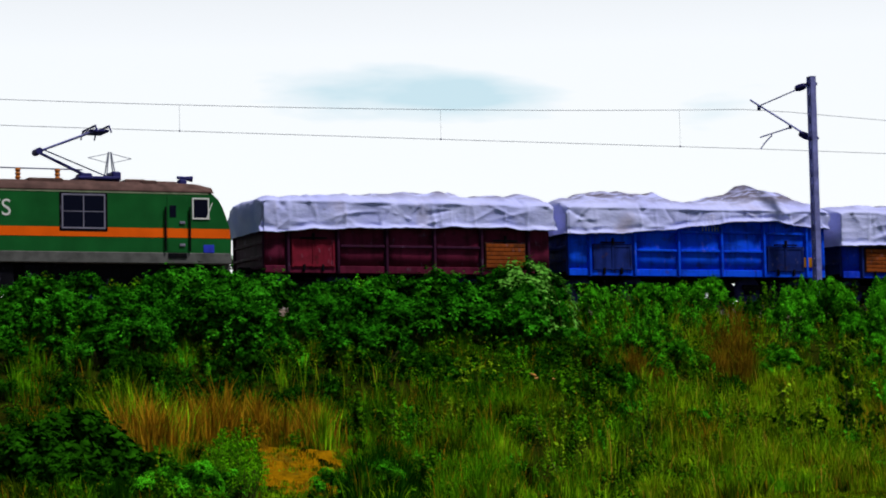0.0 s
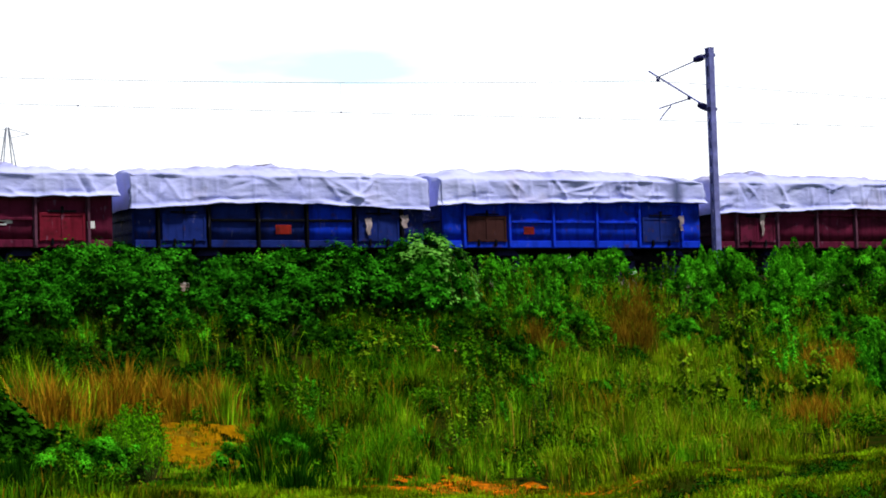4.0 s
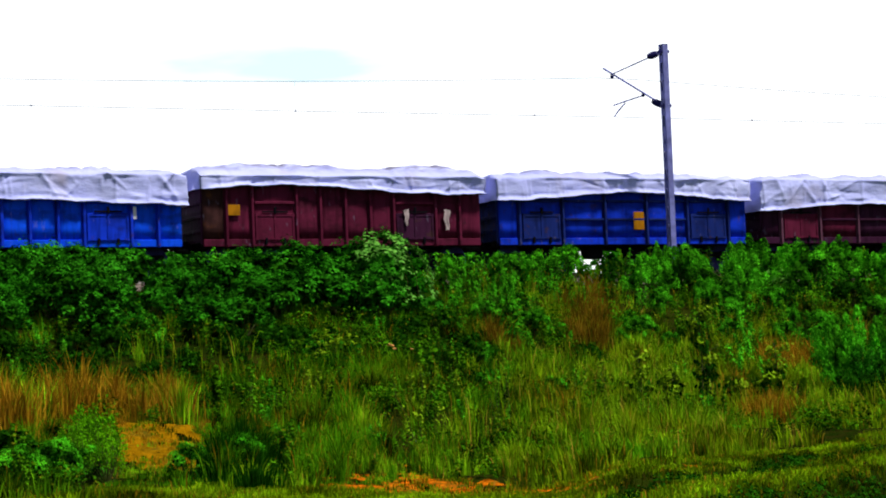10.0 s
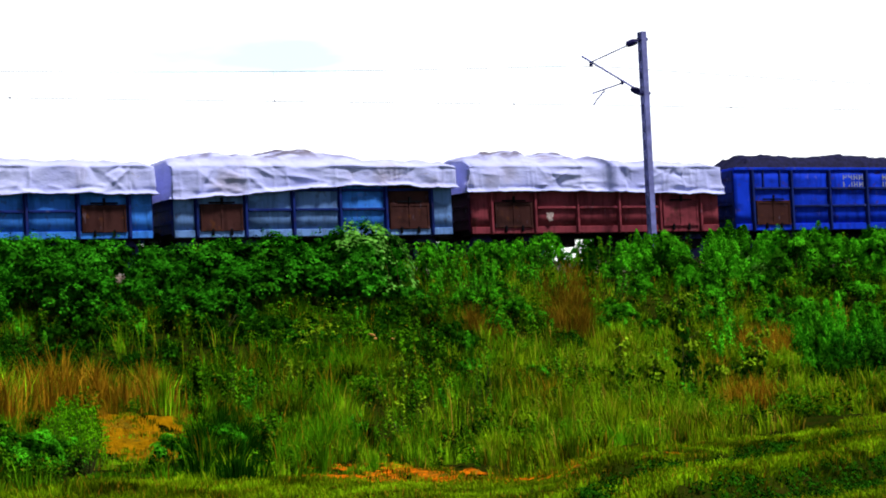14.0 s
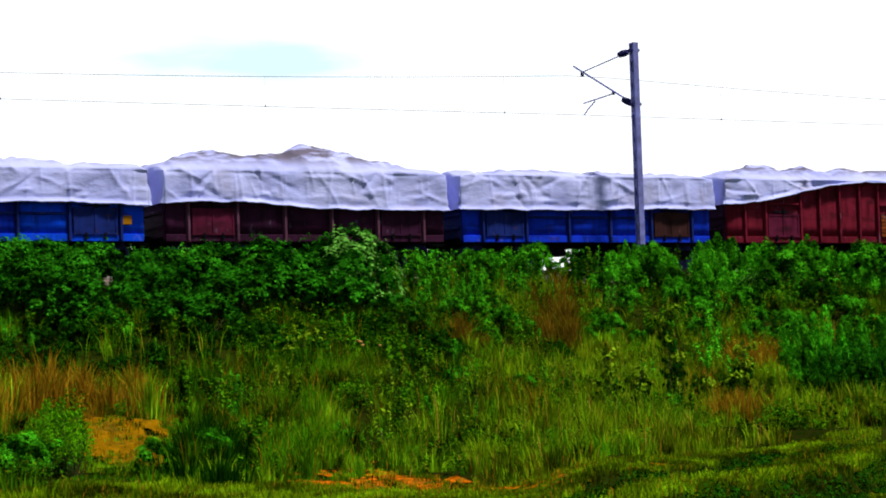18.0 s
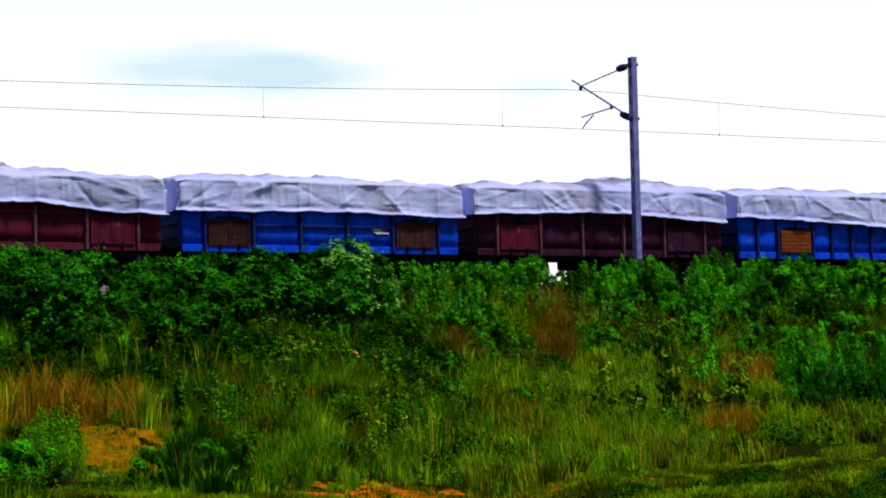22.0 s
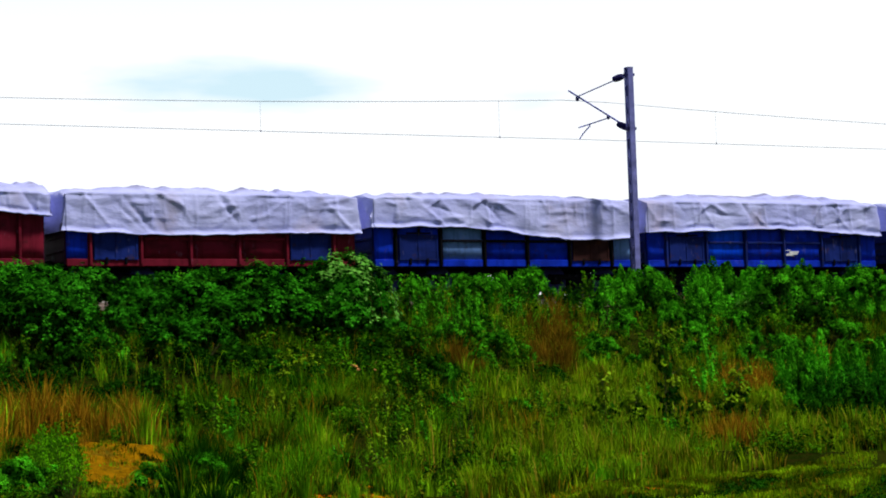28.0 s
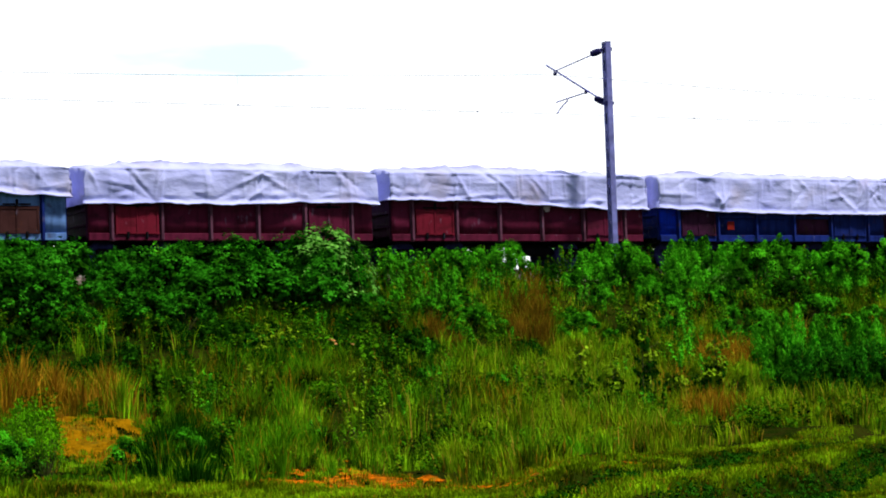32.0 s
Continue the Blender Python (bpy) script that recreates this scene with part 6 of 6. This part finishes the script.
    for xx, yy, h, dark, sd in ((34.15, -21.4, 3.2, .86, 3), (36.6, -21.2, 1.95, .6, 4), (32.8, -20.6, 1.7, .45, 5), (36.0, -21.4, 1.25, .95, 6), (35.2, -21.5, 1.2, .9, 7), (33.4, -21.2, 1.3, .8, 8), (36.9, -21.7, 1.0, .9, 9), (34.9, -20.6, 1.8, .7, 10)):
        sap = thing("sapling", "slender sapling with sparse drooping leaves, dark below and yellow-green above", "sapling", "saplings on the slope")
        r3 = random.Random(sd)
        twigs = [(Vector((0, 0, h * u)), Vector((math.cos(a) * q, math.sin(a) * q, h * u + .28 * q + .1)))
                 for u, a, q in ((r3.uniform(.2, .92), r3.uniform(0, 6.28), r3.uniform(.15, .45)) for _ in range(26))]
        part("stem", Geo().tube((0, 0, -.1), (.04, 0, h * .5), .022, .016, 7).tube((.04, 0, h * .5), (0, .03, h), .016, .005, 7), M_STEM, sap)
        for a, b in twigs:
            part("twig", Geo().tube(a, b, .009, .003, 5), M_STEM, sap)
        for nm, m, lo, hi, cnt, lab in (("lower_leaves", M_LEAF_DARK_SHADE, 0.0, dark, 150, "drooping dark leaves"), ("upper_leaves", M_HERB_YELLOW, dark - .25, 1.1, 330, "yellow-green leaves")):
            sel = [q for q in twigs if lo <= q[0].z / h < hi] or twigs[:3]
            v, f = leaf_cloud(cnt, lambda r: ((lambda q: (q[0].lerp(q[1], r.uniform(.3, 1.1)) + Vector((r.gauss(0, .04), r.gauss(0, .04), r.gauss(-.04, .06))), Vector((q[1].x, q[1].y, .1))))(r.choice(sel))), .15 if m is M_LEAF_DARK_SHADE else .10, r3, .34 if m is M_LEAF_DARK_SHADE else .45, -1.3 if m is M_LEAF_DARK_SHADE else 0)
            gg = Geo()
            gg.v, gg.f = v, f
            part(nm, gg, m, sap, lab)
        sap.location = (xx, yy, ground_z(xx, yy))


def build_undergrowth(rr):
    def patch(g, xx, yy, h, wd, count, size):
        z = ground_z(xx, yy)

        def place(r):
            a, u = r.uniform(0, 6.283), r.random()
            q = wd * (0.4 + 0.8 * u) * r.random() ** 0.5
            return Vector((xx + math.cos(a) * q, yy + math.sin(a) * q, z + h * u)), Vector((math.cos(a), math.sin(a), .5))
        v, f = leaf_cloud(count, place, size, rr, .34)
        o = len(g.v)
        g.v += v
        g.f += [tuple(o + i for i in q) for q in f]
    g, n = Geo(), 0
    while n < 1900:
        xx, yy = (rr.uniform(22, 40), rr.uniform(-19, -10)) if rr.random() < .35 else (rr.uniform(8, 60), rr.uniform(-31, -5))
        if not in_view(xx, yy) or bare(xx, yy) > .05 or sight(xx, yy) or dryness(xx, yy) > .3 or ledge(xx, yy):
            continue
        if noise.noise((xx * .5, yy * .3, 41.0)) < -.15 or (xx < 33 and -15.5 < yy < -10.5 and rr.random() < .7) or (xx > 33 and -21 < yy < -11 and rr.random() < .6):
            continue
        n += 1
        patch(g, xx, yy, rr.uniform(.2, .7) * (1.0 if yy < -12 else 1.25), rr.uniform(.12, .3), rr.randint(36, 80), rr.uniform(.055, .10))
    solid("undergrowth", g, M_HERB, "low leafy green undergrowth covering the slope", "undergrowth", kind="stuff")
    g = Geo()                 # creeping growth on the worn terrace fronts, dark to paint their shade
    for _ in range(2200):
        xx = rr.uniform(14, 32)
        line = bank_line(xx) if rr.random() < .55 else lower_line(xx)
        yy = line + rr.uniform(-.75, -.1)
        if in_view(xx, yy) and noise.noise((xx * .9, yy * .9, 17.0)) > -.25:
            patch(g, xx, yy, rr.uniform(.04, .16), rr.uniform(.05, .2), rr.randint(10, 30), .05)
    for _ in range(1500):     # and in the hollow under the bushes, dark for the shade there
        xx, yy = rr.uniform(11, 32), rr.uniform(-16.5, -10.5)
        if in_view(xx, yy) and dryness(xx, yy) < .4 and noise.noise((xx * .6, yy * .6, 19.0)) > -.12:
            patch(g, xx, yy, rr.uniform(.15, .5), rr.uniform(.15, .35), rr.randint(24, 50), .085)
    solid("dark_undergrowth", g, M_LEAF_DARK_SHADE, "creeping growth coloured dark for shade in hollows and on terrace fronts", "undergrowth", kind="stuff")


def build_grass(rr):
    # dry tufts
    tk = []
    for i in range(9):
        r2 = random.Random(90 + i)
        sp = []
        for _ in range(170 if i < 5 else 120):
            a, q = r2.uniform(0, 6.283), abs(r2.gauss(0, .15))
            sp.append((math.cos(a) * q, math.sin(a) * q, 0, r2.uniform(.25, 1.0) * (1 - .6 * q), math.cos(a) * q * .8 + r2.gauss(0, .14), math.sin(a) * q * .8 + r2.gauss(0, .14)))
        kind_, m, lab = (("dry_tuft", M_DRY, "tall tuft of dry orange-brown grass") if i < 5 else ("withered_tuft", M_BROWN, "tuft of withered brown grass on the slope") if i < 7 else
                         ("grass_tuft", M_GRASS_PALE, "tuft of yellow-green grass beside dry grass"))
        tk.append(solid(kind_, blades(sp, 90 + i, .014, .26), m, lab, "grass tuft", "dry tufts"))
    for i, (cx, cy, r) in enumerate(DRY):
        withered = i in (5, 6, 7, 10, 15)
        for _ in range(int(r * (18 if i < 3 else 24 if i in (8, 9) else 16 if withered else 9 if i == 14 else 6 if i > 16 else 0))):
            a, q = rr.uniform(0, 6.283), r * rr.random() ** .5 * .95
            xx, yy = cx + math.cos(a) * q, cy + math.sin(a) * q * 1.3
            from_ = tk[5:7] if withered else tk[7:] if rr.random() < (.4 if i == 2 else .15 if i < 2 else .1) else tk[:5]
            place_copy(rr.choice(from_), xx, yy, ground_z(xx, yy) - .03, rr.uniform(.45, 1.25) * (2.05 if i < 2 else 1.45 if i == 2 else .45 if i > 16 else 1.3), rr.uniform(0, 360))
    clear(tk)
    # coarse tufts: dark ones on the low ground, a tall wispy pale one
    for xx, yy, h, m, nn in ((18.0, -28.9, 1.4, M_LEAF_DARK_SHADE, 600), (18.6, -28.4, 1.7, M_LEAF_DARK_SHADE, 640), (19.1, -28.0, 1.3, M_LEAF_DARK_SHADE, 500), (18.3, -29.8, 1.1, M_LEAF_DARK_SHADE, 600), (17.4, -30.6, .9, M_LEAF_DARK_SHADE, 600),
                             (17.4, -32.0, .8, M_LEAF_DARK_SHADE, 600), (12.7, -29.6, 1.1, M_LEAF_DARK_SHADE, 600), (16.2, -17.9, 2.5, M_GRASS_PALE, 260), (16.8, -17.6, 2.0, M_GRASS, 240), (15.6, -17.7, 2.1, M_GRASS_PALE, 200), (20.2, -17.6, 1.5, M_GRASS, 260), (21.0, -17.4, 1.4, M_GRASS_PALE, 160)):
        r2 = random.Random(int(xx * 10))
        sp = []
        for _ in range(nn):
            a, q = r2.uniform(0, 6.283), abs(r2.gauss(0, .3))
            sp.append((math.cos(a) * q, math.sin(a) * q, 0, h * r2.uniform(.35, 1.0) * (1 - .4 * q), math.cos(a) * q * .5, math.sin(a) * q * .5))
        is_dark = m is M_LEAF_DARK_SHADE
        ob = solid("dark_tuft" if is_dark else "grass_tuft", blades(sp, int(xx * 10), .026 if is_dark else .02, .3), m,
                   "tall tuft of coarse dark green grass" if is_dark else "tall wispy tuft of yellow-green grass", "grass tuft", "coarse tufts", "stuff")
        ob.location = (xx, yy, ground_z(xx, yy) - .02)
    # grass in clumps, with hollows between them
    green, dry, brown, short, light_ = [], [], [], [], []
    while len(green) + len(light_) < 175000:
        xx, yy = rr.uniform(6, 60), rr.uniform(-34, -4.8)
        if not in_view(xx, yy) or rr.random() < 2.4 * bare(xx, yy) - 0.35 or ledge(xx, yy):
            continue
        lush = noise.noise((xx * 0.30, yy * 0.16, 11.0)) + 0.7 * noise.noise((xx * 0.9, yy * 0.45, 21.0))
        if xx < 32 and yy > -15.5:         # the shaded hollow under the bushes is thinly grown
            lush -= (.3 if xx < 25 else .12) * step((yy + 15.5) / 2)
        if lush < rr.uniform(-.34, .22) and not sight(xx, yy):
            continue
        z, hh = ground_z(xx, yy), (.26 + .62 * rr.random() ** 1.6 + .6 * max(0.0, lush)) * (.22 if sight(xx, yy) or bare(xx, yy) > .1 else 1)
        if -28 < yy < -14 and xx > 23:
            hh *= 1.3
        dr = dryness(xx, yy) * (.5 if yy > -13 else 1)
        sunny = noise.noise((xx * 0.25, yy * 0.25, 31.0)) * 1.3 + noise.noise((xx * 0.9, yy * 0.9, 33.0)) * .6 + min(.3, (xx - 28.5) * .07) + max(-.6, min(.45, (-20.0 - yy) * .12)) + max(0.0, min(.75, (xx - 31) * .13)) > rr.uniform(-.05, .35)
        sd_ = rr.uniform(.05, .14)
        for _ in range(rr.randint(18, 44)):
            gx, gy = rr.gauss(0, 1), rr.gauss(0, 1)
            q = 1 - 0.12 * math.hypot(gx, gy)
            spot = (xx + gx * sd_, yy + gy * sd_, z, hh * rr.uniform(.5, 1.12) * q, gx * .13, gy * .13)
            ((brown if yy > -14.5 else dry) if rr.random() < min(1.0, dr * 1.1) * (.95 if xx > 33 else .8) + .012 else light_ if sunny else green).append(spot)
    # short turf on the low ground: sparse and hanging on the worn fronts, thick on the lips
    n = 0
    while n < 210000:
        xx, yy = rr.uniform(4, 46), rr.uniform(-53, -29.5)
        if not in_view(xx, yy, .6) or not ledge(xx, yy) or rr.random() < 2.2 * bare(xx, yy) - .25:
            continue
        k = noise.noise((xx * .8, yy * .8, 5.0)) + .5 * noise.noise((xx * 2.6, yy * 2.6, 15.0))
        steep = bank(xx, yy + .12) - bank(xx, yy - .12)
        if steep > .08:
            if k < -.18 or rr.random() < .3:
                continue
            reach, lx, ly = rr.uniform(.07, .17), rr.uniform(-.3, .3), -.7
        else:
            reach, lx, ly = rr.uniform(.05, .11) + max(0.0, k) * rr.uniform(.02, .18), 0, 0
            if yy > -37 and xx < 24:
                reach *= 1.6
        for _ in range(7):
            x2, y2 = xx + rr.gauss(0, .05), yy + rr.gauss(0, .05)
            short.append((x2, y2, ground_z(x2, y2), reach * rr.uniform(.6, 1.2), lx, ly))
            n += 1
    for cx, cy, rx, ry in BARE:          # tufts that creep over the bare earth
        for _ in range(330):
            x2, y2 = cx + rr.gauss(0, rx * .75), cy + rr.gauss(0, ry * .75)
            if not 0.0 < bare(x2, y2) < .97:
                continue
            hh, to = rr.uniform(.05, .2), rr.choice((green, light_, dry, dry, short))
            for _ in range(rr.randint(6, 20)):
                gx, gy = rr.gauss(0, 1), rr.gauss(0, 1)
                to.append((x2 + gx * .07, y2 + gy * .07, ground_z(x2, y2) + .02, hh * rr.uniform(.5, 1.1), gx * .25, gy * .25))
    for _ in range(620):                   # fine yellow-green grass round the saplings
        x2, y2 = rr.uniform(32.5, 41.5), rr.uniform(-21.5, -12.5)
        hh = rr.uniform(.5, 1.0)
        if dryness(x2, y2) > .2:
            continue
        for _ in range(16):
            gx, gy = rr.gauss(0, 1), rr.gauss(0, 1)
            light_.append((x2 + gx * .12, y2 + gy * .12, ground_z(x2, y2), hh * rr.uniform(.6, 1.1), gx * .1, gy * .1))
    for _ in range(90):                    # tall grass on the crest
        x2, y2 = rr.uniform(33, 42), rr.uniform(-6.6, -4.9)
        hh, to = rr.uniform(.6, 1.2) * (.35 if 39.2 < x2 < 42 else 1), rr.choice((green, green, light_))
        for _ in range(24):
            gx, gy = rr.gauss(0, 1), rr.gauss(0, 1)
            to.append((x2 + gx * .1, y2 + gy * .1, ground_z(x2, y2), hh * rr.uniform(.6, 1.1), gx * .1, gy * .1))
    for cx, cy, nn in ((31.6, -17.5, 16), (32.8, -17.6, 14), (30.4, -17.8, 8), (28.6, -15.8, 14), (35.6, -22.0, 10), (24.6, -13.2, 10), (22.4, -12.6, 10), (29.9, -21.5, 16), (27.5, -22.5, 18), (33.8, -15.5, 12), (28.6, -24.0, 18), (31.0, -23.4, 16), (26.0, -24.0, 14)):
        for _ in range(nn):                # tall flowering stalks of grass
            x2, y2 = cx + rr.gauss(0, .4), cy + rr.gauss(0, .6)
            for _ in range(4):
                light_.append((x2 + rr.gauss(0, .02), y2, ground_z(x2, y2), rr.uniform(.9, 1.6), rr.gauss(0, .1), rr.gauss(0, .1)))
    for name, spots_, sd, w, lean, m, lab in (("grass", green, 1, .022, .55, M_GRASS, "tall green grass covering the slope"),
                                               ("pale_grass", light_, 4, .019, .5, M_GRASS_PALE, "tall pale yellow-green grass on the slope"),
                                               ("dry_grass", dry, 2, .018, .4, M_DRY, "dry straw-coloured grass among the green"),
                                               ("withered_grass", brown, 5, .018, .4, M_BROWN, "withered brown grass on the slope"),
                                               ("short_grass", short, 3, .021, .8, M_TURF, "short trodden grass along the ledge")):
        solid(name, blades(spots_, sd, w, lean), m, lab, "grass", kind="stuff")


def build_plants():
    rr = random.Random(5)
    build_bushes(rr)
    build_weeds(rr)
    build_undergrowth(rr)
    build_grass(rr)


# ---------------------------------------------------------------- motion
def motions():
    for ob, off in MOVING:
        walk(ob, [(t, pose(x + off, 0, 0)) for t, x in TRAIN])


build_ground()
build_track()
build_overhead()
build_tower()
build_locomotive()
build_train()
build_plants()
motions()
